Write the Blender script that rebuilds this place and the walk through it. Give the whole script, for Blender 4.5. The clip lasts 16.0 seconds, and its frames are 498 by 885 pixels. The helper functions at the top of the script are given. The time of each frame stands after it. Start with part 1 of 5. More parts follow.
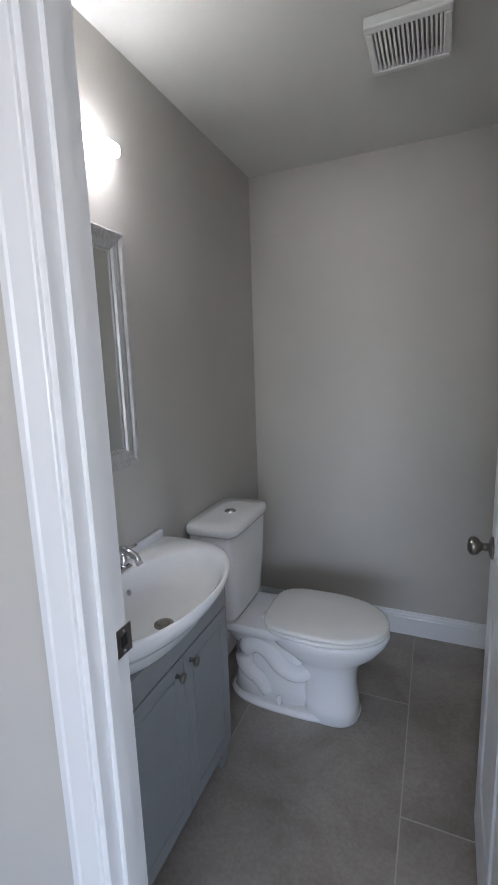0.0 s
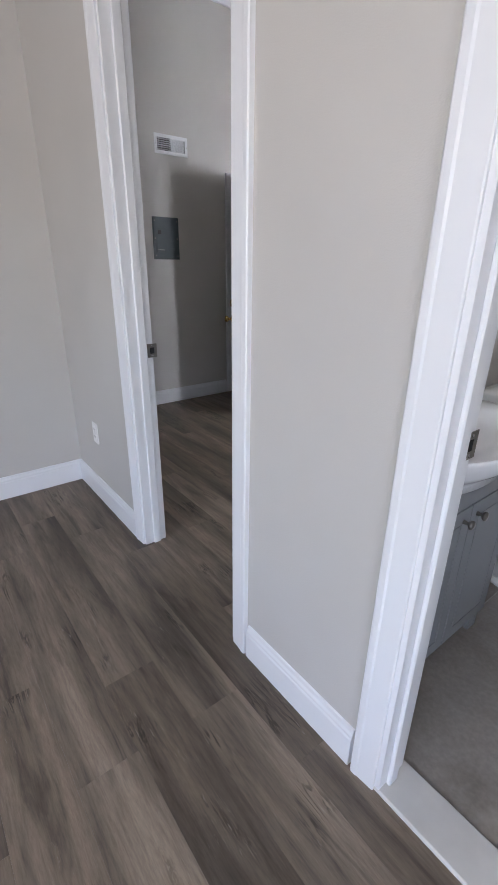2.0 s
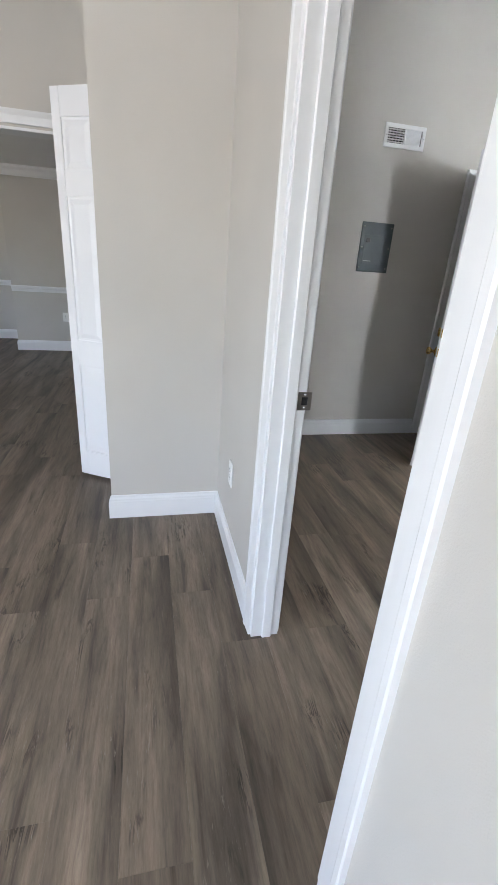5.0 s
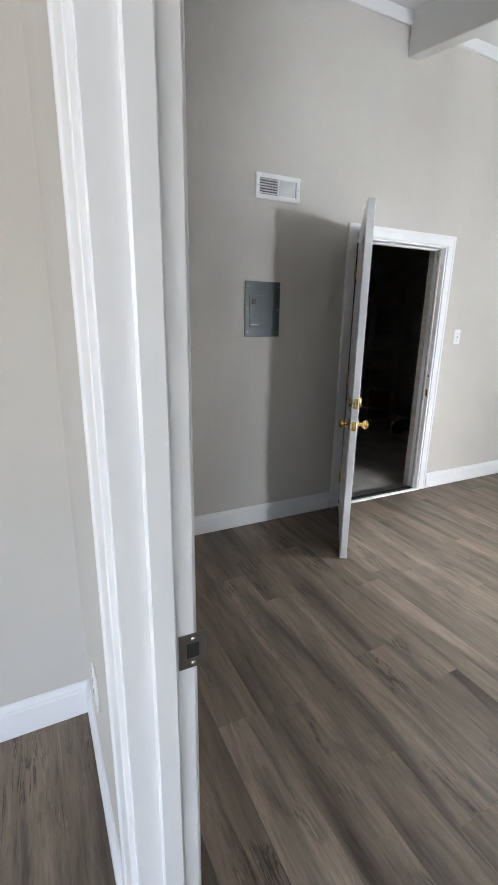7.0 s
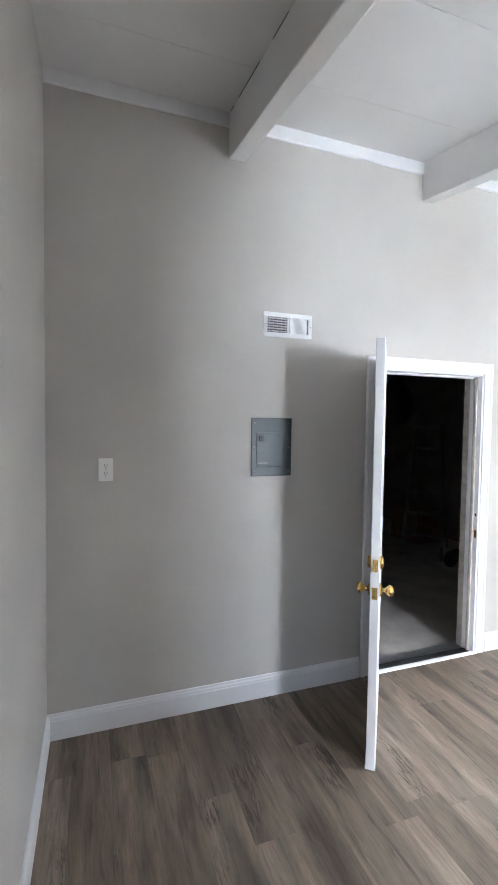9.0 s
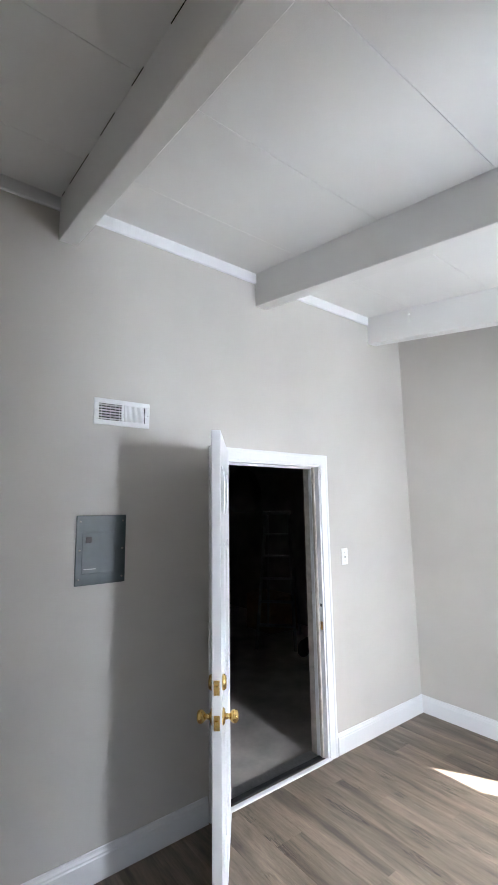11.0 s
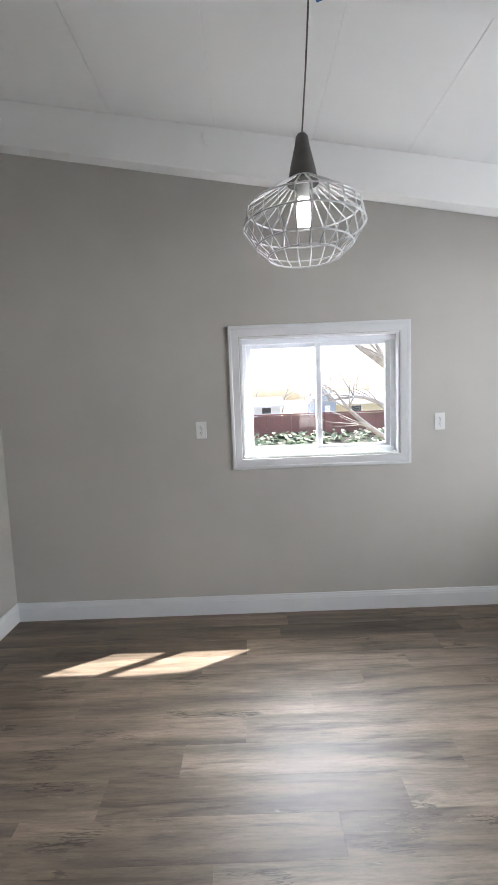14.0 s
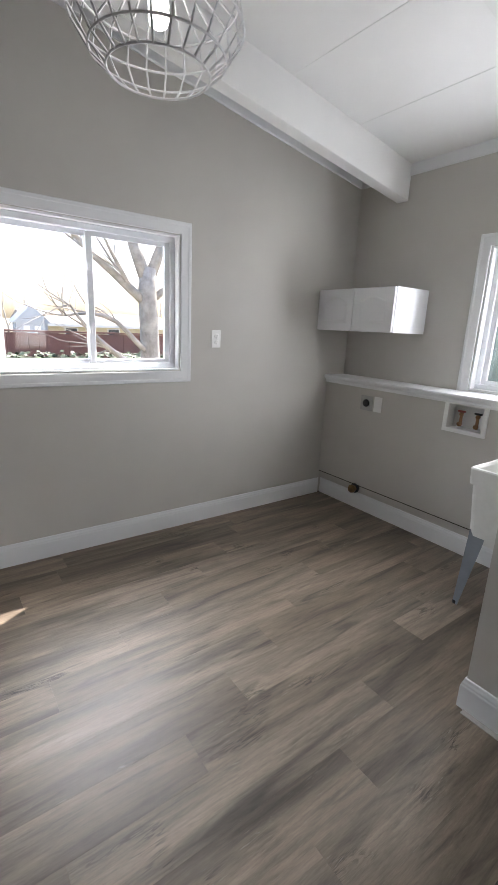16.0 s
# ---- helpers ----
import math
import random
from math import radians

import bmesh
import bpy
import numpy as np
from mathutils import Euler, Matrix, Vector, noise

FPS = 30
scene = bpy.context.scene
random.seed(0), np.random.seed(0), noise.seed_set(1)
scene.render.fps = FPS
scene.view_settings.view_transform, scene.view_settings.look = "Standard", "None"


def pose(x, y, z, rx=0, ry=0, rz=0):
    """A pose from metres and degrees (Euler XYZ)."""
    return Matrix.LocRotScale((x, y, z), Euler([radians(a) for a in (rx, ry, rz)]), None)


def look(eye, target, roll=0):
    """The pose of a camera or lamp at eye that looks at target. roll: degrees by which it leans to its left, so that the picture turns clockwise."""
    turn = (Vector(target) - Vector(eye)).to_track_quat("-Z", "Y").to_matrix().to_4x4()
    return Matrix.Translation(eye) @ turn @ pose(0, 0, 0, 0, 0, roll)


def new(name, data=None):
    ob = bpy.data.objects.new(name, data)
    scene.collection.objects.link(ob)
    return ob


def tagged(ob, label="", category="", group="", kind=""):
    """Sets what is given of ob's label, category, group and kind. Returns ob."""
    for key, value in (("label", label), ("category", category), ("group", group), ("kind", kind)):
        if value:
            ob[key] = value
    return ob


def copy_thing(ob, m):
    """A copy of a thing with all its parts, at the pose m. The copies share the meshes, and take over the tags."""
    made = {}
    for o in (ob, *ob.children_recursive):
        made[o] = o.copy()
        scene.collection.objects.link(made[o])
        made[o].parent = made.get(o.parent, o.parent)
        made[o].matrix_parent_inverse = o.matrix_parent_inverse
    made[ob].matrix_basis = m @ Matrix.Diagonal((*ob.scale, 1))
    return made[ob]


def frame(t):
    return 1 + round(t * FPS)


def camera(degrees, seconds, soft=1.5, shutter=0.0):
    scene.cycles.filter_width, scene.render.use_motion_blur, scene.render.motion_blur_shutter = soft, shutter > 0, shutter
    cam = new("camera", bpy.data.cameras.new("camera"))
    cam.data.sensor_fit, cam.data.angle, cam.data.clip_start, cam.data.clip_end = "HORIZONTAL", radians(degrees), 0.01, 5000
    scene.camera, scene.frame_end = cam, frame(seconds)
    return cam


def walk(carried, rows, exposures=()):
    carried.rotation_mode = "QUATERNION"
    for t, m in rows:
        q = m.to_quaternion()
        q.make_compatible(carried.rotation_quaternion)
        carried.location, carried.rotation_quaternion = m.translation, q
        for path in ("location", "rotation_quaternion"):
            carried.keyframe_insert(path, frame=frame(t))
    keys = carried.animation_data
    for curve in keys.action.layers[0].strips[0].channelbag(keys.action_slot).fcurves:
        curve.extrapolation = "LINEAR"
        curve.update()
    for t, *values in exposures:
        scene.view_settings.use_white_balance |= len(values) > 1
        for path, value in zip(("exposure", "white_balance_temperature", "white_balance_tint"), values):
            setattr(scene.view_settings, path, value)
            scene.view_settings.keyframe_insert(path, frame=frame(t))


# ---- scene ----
cam = camera(59.0, 16.0)
PATH = [
    (0, (0.275, 0.381, 1.492), (-0.496, 2.196, 1.154), -1.9),
    (0.5, (0.231, 0.349, 1.435), (-0.545, 2.135, 0.977), -0.9),
    (1, (0.179, 0.286, 1.353), (-0.667, 1.992, 0.741), 0.3),
    (1.5, (0.117, 0.239, 1.293), (-1.029, 1.713, 0.578), 1.1),
    (2, (0.087, 0.181, 1.294), (-1.372, 1.322, 0.54), 0.7),
    (2.5, (0.077, 0.176, 1.305), (-1.595, 0.972, 0.549), 1.1),
    (3, (0.034, 0.2, 1.292), (-1.736, 0.744, 0.538), 1.8),
    (3.2, (0.016, 0.207, 1.295), (-1.776, 0.675, 0.539), 2.5),
    (5.3, (-0.564, 0.572, 1.331), (-2.358, 1.023, 0.572), 4.4),
    (5.5, (-0.663, 0.58, 1.323), (-2.444, 1.112, 0.586), 4.8),
    (6, (-0.841, 0.656, 1.311), (-2.602, 1.339, 0.652), 4.3),
    (6.5, (-0.992, 0.764, 1.388), (-2.722, 1.555, 0.769), 3.2),
    (7, (-1.126, 0.837, 1.422), (-2.851, 1.696, 0.885), 0.9),
    (7.5, (-1.233, 0.944, 1.45), (-2.989, 1.783, 0.988), -0.2),
    (8, (-1.331, 1.035, 1.498), (-3.136, 1.817, 1.134), -0.5),
    (8.2, (-1.352, 1.081, 1.519), (-3.182, 1.828, 1.21), -0.2),
    (10.3, (-1.361, 1.402, 1.733), (-3.186, 2.178, 1.992), 0.7),
    (10.5, (-1.386, 1.416, 1.722), (-3.152, 2.312, 2.001), 0.3),
    (11, (-1.473, 1.433, 1.684), (-3.044, 2.635, 1.976), -0.8),
    (11.5, (-1.536, 1.454, 1.653), (-2.875, 2.915, 1.923), -1.9),
    (12, (-1.615, 1.504, 1.625), (-2.682, 3.18, 1.851), -3.1),
    (12.5, (-1.688, 1.566, 1.607), (-2.491, 3.39, 1.765), -3.3),
    (13, (-1.786, 1.665, 1.575), (-2.341, 3.586, 1.628), -3.0),
    (13.5, (-1.898, 1.774, 1.568), (-2.193, 3.751, 1.502), -2.9),
    (14, (-2.006, 1.871, 1.534), (-2.012, 3.862, 1.341), -2.2),
    (14.5, (-2.132, 1.972, 1.517), (-1.821, 3.923, 1.206), -0.8),
    (15, (-2.229, 2.053, 1.491), (-1.6, 3.91, 1.091), 0.4),
    (15.5, (-2.302, 2.158, 1.437), (-1.388, 3.88, 0.991), 1.4),
    (16, (-2.329, 2.244, 1.426), (-1.185, 3.804, 0.919), 2.6),
]
EXPOSURES = [(0, 2.78, 5950, 14), (1.5, 2.8, 6000, 16), (3, 3.18, 6550, 19), (5.5, 3.42, 6250, 11), (7, 3.40, 6250, 12), (7.5, 3.4, 6100, 11), (8, 3.90, 5950, 13), (10.5, 3.82, 6000, 13), (12, 3.08, 6050, 13), (13.5, 2.44, 6200, 13), (14.5, 2.14, 6450, 14), (16, 1.93, 6500, 14)]
walk(cam, [(t, look(eye, target, roll)) for t, eye, target, roll in PATH], EXPOSURES)

# ---- world, sun, large lights ----
WORLD = bpy.data.worlds.new("sky_world")
scene.world = WORLD
WORLD.use_nodes = True
SUN_TO = Vector((0.745, 0.415, 1.0)).normalized()
_wn = WORLD.node_tree.nodes
_sky = _wn.new("ShaderNodeTexSky")
_sky.sky_type = 'NISHITA'
_sky.sun_disc = False
_sky.sun_elevation = math.asin(SUN_TO.z)
_sky.sun_rotation = math.atan2(SUN_TO.x, SUN_TO.y)
_sky.dust_density = 3.0
WORLD.node_tree.links.new(_sky.outputs[0], _wn["Background"].inputs[0])
_wn["Background"].inputs[1].default_value = 0.15

sun_data = bpy.data.lights.new("sun", 'SUN')
sun_data.energy = 5.0
sun_data.angle = radians(0.6)
sun_data.color = (1.0, 0.95, 0.87)
sun = new("sun", sun_data)
sun.matrix_basis = look((0, 0, 30), Vector((0, 0, 30)) - SUN_TO)


def window_light(name, eye, target, w, h, power, color):
    d = bpy.data.lights.new(name, 'AREA')
    d.shape, d.size, d.size_y, d.energy, d.color = 'RECTANGLE', w, h, power, color
    o = new(name, d)
    o.matrix_basis = look(eye, target)
    return o


# sky light entering by the windows: two of the living room behind the walker, two of the big room
# added area lamps; the living room's two windows are unseen and assumed
window_light("daylight_south_window", (0.5, -3.10, 1.5), (0.2, 0, 1.4), 2.4, 1.4, 8.2, (0.93, 0.96, 1.0))
window_light("daylight_east_window", (2.80, -1.2, 1.5), (0, -1.2, 1.4), 1.5, 1.3, 2.7, (0.78, 0.88, 1.0))
window_light("daylight_laundry_window", (0.735, 3.28, 1.53), (-3, 3.28, 1.45), 0.56, 0.86, 9, (0.92, 0.96, 1.0))
# hangs outside above the window head, out of sight, in place of sky
window_light("daylight_north_window", (-1.51, 5.72, 2.42), (-1.9, 2.2, 0.9), 1.3, 0.5, 26, (0.88, 0.94, 1.0))


# ---- materials ----
def mat(name, rough=0.5, metal=0.0, spec=0.5):
    m = bpy.data.materials.new(name)
    m.use_nodes = True
    b = m.node_tree.nodes["Principled BSDF"]
    b.inputs["Roughness"].default_value = rough
    b.inputs["Metallic"].default_value = metal
    b.inputs["Specular IOR Level"].default_value = spec
    return m, m.node_tree.nodes, m.node_tree.links, b


def noise_tex(n, l, scale, detail=4.0, rough=0.55, coords=None, dist=0.0):
    t = n.new("ShaderNodeTexNoise")
    t.inputs["Scale"].default_value = scale
    t.inputs["Detail"].default_value = detail
    t.inputs["Roughness"].default_value = rough
    t.inputs["Distortion"].default_value = dist
    if coords is not None:
        l.new(coords, t.inputs["Vector"])
    return t


def ramp(n, l, fac, stops):
    r = n.new("ShaderNodeValToRGB")
    while len(r.color_ramp.elements) < len(stops):
        r.color_ramp.elements.new(0.5)
    for e, (p, c) in zip(r.color_ramp.elements, stops):
        e.position, e.color = p, (*c, 1)
    l.new(fac, r.inputs[0])
    return r


def mix(n, l, fac, a, b, mode='MIX'):
    x = n.new("ShaderNodeMix")
    x.data_type, x.blend_type = 'RGBA', mode
    if isinstance(fac, float):
        x.inputs[0].default_value = fac
    else:
        l.new(fac, x.inputs[0])
    for k, v in ((6, a), (7, b)):
        if isinstance(v, tuple):
            x.inputs[k].default_value = (*v, 1)
        else:
            l.new(v, x.inputs[k])
    return x.outputs[2]


def bump(n, l, b, height, strength, dist=0.002):
    u = n.new("ShaderNodeBump")
    u.inputs["Strength"].default_value = strength
    u.inputs["Distance"].default_value = dist
    l.new(height, u.inputs["Height"])
    l.new(u.outputs[0], b.inputs["Normal"])


def world_co(n):
    return n.new("ShaderNodeNewGeometry").outputs["Position"]


def scaled(n, l, co, s, off=None):
    m = n.new("ShaderNodeMapping")
    m.inputs["Scale"].default_value = s
    l.new(co, m.inputs["Vector"])
    if off is not None:
        l.new(off, m.inputs["Location"])
    return m.outputs[0]


def paint(name, c, rough=0.6, var=0.05, orange=0.25, spec=0.4):
    """Rolled paint: faint blotches, roller stipple."""
    m, n, l, b = mat(name, rough, 0, spec)
    co = world_co(n)
    big = noise_tex(n, l, 1.3, 3, 0.5, co)
    lo = tuple(v * (1 - var) for v in c)
    hi = tuple(min(1, v * (1 + var)) for v in c)
    r = ramp(n, l, big.outputs[0], [(0.3, lo), (0.7, hi)])
    l.new(r.outputs[0], b.inputs["Base Color"])
    st = noise_tex(n, l, 260, 3, 0.6, co)
    bump(n, l, b, st.outputs[0], orange, 0.0015)
    return m


def simple(name, c, rough=0.5, metal=0.0, var=0.06, scale=30, bumps=0.05, spec=0.5):
    m, n, l, b = mat(name, rough, metal, spec)
    co = n.new("ShaderNodeTexCoord").outputs["Object"]
    t = noise_tex(n, l, scale, 4, 0.6, co)
    r = ramp(n, l, t.outputs[0], [(0.3, tuple(v * (1 - var) for v in c)), (0.7, tuple(min(1, v * (1 + var)) for v in c))])
    l.new(r.outputs[0], b.inputs["Base Color"])
    rr = n.new("ShaderNodeMapRange")
    rr.inputs["To Min"].default_value, rr.inputs["To Max"].default_value = rough * 0.85, min(1, rough * 1.15)
    l.new(t.outputs[0], rr.inputs[0])
    l.new(rr.outputs[0], b.inputs["Roughness"])
    if bumps:
        bump(n, l, b, t.outputs[0], bumps, 0.002)
    return m


WALL = paint("greige_wall_paint", (0.545, 0.525, 0.49), 0.62, 0.05, 0.4)
TRIM = paint("white_trim_paint", (0.78, 0.79, 0.80), 0.32, 0.03, 0.015, 0.5)
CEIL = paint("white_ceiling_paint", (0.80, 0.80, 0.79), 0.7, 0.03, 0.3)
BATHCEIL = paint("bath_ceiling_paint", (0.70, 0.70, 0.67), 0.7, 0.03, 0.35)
DOORW = paint("white_door_paint", (0.78, 0.79, 0.81), 0.3, 0.03, 0.015, 0.5)
VINYL = simple("white_vinyl", (0.80, 0.82, 0.86), 0.35, 0, 0.02, 20, 0.0)
PLASTIC = simple("white_plastic", (0.82, 0.82, 0.80), 0.3, 0, 0.02, 40, 0.0)
PORCELAIN = simple("white_porcelain", (0.83, 0.84, 0.85), 0.08, 0, 0.015, 8, 0.0)
SEATP = simple("toilet_seat_plastic", (0.80, 0.80, 0.78), 0.25, 0, 0.015, 8, 0.0)
CHROME = simple("chrome", (0.75, 0.76, 0.78), 0.12, 1, 0.03, 20, 0)
NICKEL = simple("brushed_nickel", (0.27, 0.25, 0.225), 0.32, 1, 0.08, 60, 0.03)
BRASS = simple("polished_brass", (0.75, 0.52, 0.18), 0.18, 1, 0.08, 40, 0.02)
STEEL = simple("galvanized_steel", (0.45, 0.45, 0.44), 0.4, 1, 0.1, 40, 0.03)
PANELGREY = simple("blue_grey_enamel", (0.040, 0.058, 0.062), 0.4, 0, 0.10, 25, 0.04)
DARK = simple("dark_recess", (0.012, 0.012, 0.013), 0.7, 0, 0.1, 20, 0)
VANITY = simple("grey_vanity_paint", (0.235, 0.245, 0.25), 0.4, 0, 0.05, 12, 0.03)
LAMPGREY = simple("grey_lamp_socket", (0.11, 0.105, 0.095), 0.45, 0, 0.1, 30, 0.02)
WIRE = simple("white_lamp_wire", (0.80, 0.81, 0.82), 0.35, 0, 0.03, 30, 0)
TAPE = simple("blue_masking_tape", (0.03, 0.13, 0.32), 0.6, 0, 0.1, 40, 0.05)
SINKW = simple("white_tub_plastic", (0.74, 0.74, 0.71), 0.4, 0, 0.05, 15, 0.02)
LEGGREY = simple("grey_steel_leg", (0.22, 0.25, 0.29), 0.4, 0.0, 0.06, 20, 0.02)
BLACK = simple("black_rubber", (0.015, 0.015, 0.016), 0.6, 0, 0.1, 30, 0.02)
CONCRETE = simple("garage_concrete", (0.48, 0.45, 0.41), 0.85, 0, 0.25, 3, 0.2)
# dark tone carries the gloom of the unlit garage
GARAGEWALL = simple("garage_gloom_boards", (0.16, 0.145, 0.13), 0.9, 0, 0.3, 3, 0.1)
OLDWOOD = simple("worn_painted_frame", (0.50, 0.46, 0.41), 0.6, 0, 0.25, 14, 0.1)
RUST = simple("brass_rust_cap", (0.22, 0.14, 0.06), 0.45, 0.6, 0.4, 30, 0.1)
REDV = simple("red_valve", (0.30, 0.05, 0.04), 0.5, 0, 0.1, 30, 0.0)
COPPER = simple("old_copper", (0.30, 0.16, 0.08), 0.4, 0.8, 0.2, 30, 0.03)
THRESH = simple("pale_stone_threshold", (0.62, 0.61, 0.58), 0.4, 0, 0.06, 8, 0.02)
ALU = simple("aluminium_sill", (0.55, 0.55, 0.54), 0.35, 0.9, 0.15, 30, 0.05)


def mirror_material():
    m, n, l, b = mat("mirror_glass", 0.02, 1.0)
    b.inputs["Base Color"].default_value = (0.82, 0.85, 0.84, 1)
    return m


def frame_silver():
    m, n, l, b = mat("brushed_silver_frame", 0.4, 0.5)
    co = n.new("ShaderNodeTexCoord").outputs["Object"]
    t = noise_tex(n, l, 6, 5, 0.6, scaled(n, l, co, (1, 30, 3)))
    r = ramp(n, l, t.outputs[0], [(0.3, (0.42, 0.42, 0.42)), (0.7, (0.66, 0.66, 0.66))])
    l.new(r.outputs[0], b.inputs["Base Color"])
    bump(n, l, b, t.outputs[0], 0.08)
    return m


def glass_material():
    m, n, l, b = mat("window_glass", 0.0)
    b.inputs["Transmission Weight"].default_value = 1.0
    b.inputs["IOR"].default_value = 1.45
    b.inputs["Base Color"].default_value = (0.97, 0.99, 0.98, 1)
    return m


def glow(name, c, strength):
    m, n, l, b = mat(name, 0.4)
    b.inputs["Base Color"].default_value = (*c, 1)
    b.inputs["Emission Color"].default_value = (*c, 1)
    b.inputs["Emission Strength"].default_value = strength
    return m


def plank_material():
    """Grey-brown oak-look vinyl: soft dark bands along x, fine grain, split knots, pale limed flecks."""
    m, n, l, b = mat("grey_brown_vinyl_plank", 0.36, 0, 0.45)
    co = world_co(n)
    rnd = n.new("ShaderNodeObjectInfo").outputs["Random"]
    sh = n.new("ShaderNodeVectorMath")
    sh.operation = 'SCALE'
    sh.inputs[0].default_value = (37.0, 23.0, 11.0)
    l.new(rnd, sh.inputs["Scale"])
    off = sh.outputs[0]

    def lay(s, detail, rough, dist):
        return noise_tex(n, l, 1.0, detail, rough, scaled(n, l, co, s, off), dist).outputs[0]

    def grey(fac, *stops):
        return ramp(n, l, fac, [(p, (v, v * 0.995, v * 0.985)) for p, v in stops]).outputs[0]
    broad = lay((0.9, 8.0, 1), 3, 0.5, 0.5)
    bands = lay((2.2, 19, 1), 4, 0.55, 0.9)
    grain = lay((9, 95, 1), 5, 0.65, 0.3)
    fine = lay((45, 330, 1), 4, 0.7, 0.2)
    split = lay((3.4, 30, 1), 5, 0.6, 1.6)
    where = lay((2.6, 6.5, 1), 2, 0.5, 0.4)
    fleck = lay((16, 150, 1), 4, 0.7, 0.8)
    tone = ramp(n, l, rnd, [(0.0, (0.146, 0.115, 0.088)), (0.4, (0.198, 0.161, 0.126)), (0.7, (0.172, 0.137, 0.107)), (1.0, (0.228, 0.187, 0.149))])
    c = mix(n, l, 1.0, tone.outputs[0], grey(broad, (0.30, 0.46), (0.45, 0.87), (0.55, 1.09), (0.70, 1.42)), 'MULTIPLY')
    c = mix(n, l, 1.0, c, grey(bands, (0.30, 0.54), (0.43, 0.92), (0.58, 1.06), (0.72, 1.22)), 'MULTIPLY')
    c = mix(n, l, 1.0, c, grey(grain, (0.28, 0.70), (0.5, 1.0), (0.72, 1.20)), 'MULTIPLY')
    c = mix(n, l, 1.0, c, grey(fine, (0.3, 0.88), (0.7, 1.11)), 'MULTIPLY')
    # thin dark splits, only where a knot lies
    dark = grey(split, (0.455, 1.0), (0.485, 0.30), (0.515, 0.42), (0.545, 1.0))
    gate = grey(where, (0.60, 0.0), (0.68, 1.0))
    c = mix(n, l, gate, c, mix(n, l, 1.0, c, dark, 'MULTIPLY'))
    # pale limed flecks in the pores beside them
    pale = grey(fleck, (0.61, 0.0), (0.69, 0.55))
    near = grey(where, (0.50, 0.0), (0.62, 1.0))
    c = mix(n, l, mix(n, l, 1.0, pale, near, 'MULTIPLY'), c, (0.34, 0.30, 0.26))
    l.new(c, b.inputs["Base Color"])
    rr = n.new("ShaderNodeMapRange")
    rr.inputs["To Min"].default_value, rr.inputs["To Max"].default_value = 0.37, 0.56
    l.new(grain, rr.inputs[0])
    l.new(rr.outputs[0], b.inputs["Roughness"])
    bump(n, l, b, mix(n, l, 0.5, grain, fine), 0.16, 0.0008)
    return m


def tile_material():
    m, n, l, b = mat("grey_stone_tile", 0.42, 0, 0.45)
    co = world_co(n)
    rnd = n.new("ShaderNodeObjectInfo").outputs["Random"]
    sh = n.new("ShaderNodeVectorMath")
    sh.operation = 'SCALE'
    sh.inputs[0].default_value = (17.0, 29.0, 5.0)
    l.new(rnd, sh.inputs["Scale"])
    big = noise_tex(n, l, 3.2, 5, 0.6, scaled(n, l, co, (1, 1, 1), sh.outputs[0]), 0.5)
    small = noise_tex(n, l, 70, 4, 0.7, co)
    r = ramp(n, l, big.outputs[0], [(0.28, (0.21, 0.187, 0.163)), (0.5, (0.31, 0.280, 0.25)), (0.75, (0.39, 0.36, 0.325))])
    s = ramp(n, l, small.outputs[0], [(0.3, (0.85, 0.85, 0.85)), (0.7, (1.1, 1.1, 1.1))])
    l.new(mix(n, l, 1.0, r.outputs[0], s.outputs[0], 'MULTIPLY'), b.inputs["Base Color"])
    bump(n, l, b, small.outputs[0], 0.08, 0.001)
    return m


MIRROR, SILVER, GLASS = mirror_material(), frame_silver(), glass_material()
PLANK, TILE = plank_material(), tile_material()
GROUT = simple("pale_grout", (0.46, 0.44, 0.41), 0.9, 0, 0.1, 60, 0.1)
UNDERLAY = simple("dark_underlay", (0.075, 0.06, 0.05), 0.9, 0, 0.1, 30, 0)
BULB = glow("lit_bulb", (1.0, 0.96, 0.9), 4.0)
LEDBAR = glow("lit_led_diffuser", (1.0, 0.97, 0.92), 4.6)


# ---- mesh helpers ----
HERE = Matrix.Identity(4)                     # where the things being built stand


def thing(name, label, category, group="", at=(0, 0, 0), kind=""):
    e = new(name)
    e.location = HERE @ Vector(at)
    e.empty_display_size = 0.05
    return tagged(e, label, category, group, kind)


def mesh_from(bm, name, material):
    me = bpy.data.meshes.new(name)
    bm.normal_update()
    bm.to_mesh(me)
    bm.free()
    me.materials.append(material)
    return me


def world_of(o):
    own = Matrix.LocRotScale(o.location, o.rotation_euler, o.scale)
    return world_of(o.parent) @ o.matrix_parent_inverse @ own if o.parent is not None else own


def part(name, bm, material, parent=None, label="", smooth=False):
    """One mesh object from a bmesh in world coordinates, under a thing or part."""
    bm.transform(HERE)
    me = mesh_from(bm, name, material)
    if smooth:
        for p in me.polygons:
            p.use_smooth = True
    o = new(name, me)
    if parent is not None:
        o.parent = parent
        o.matrix_parent_inverse = world_of(parent).inverted()
    if label:
        tagged(o, label)
    return o


def structure(name, bm, material, label="", category=""):
    return tagged(part(name, bm, material), label, category, "", "structure")


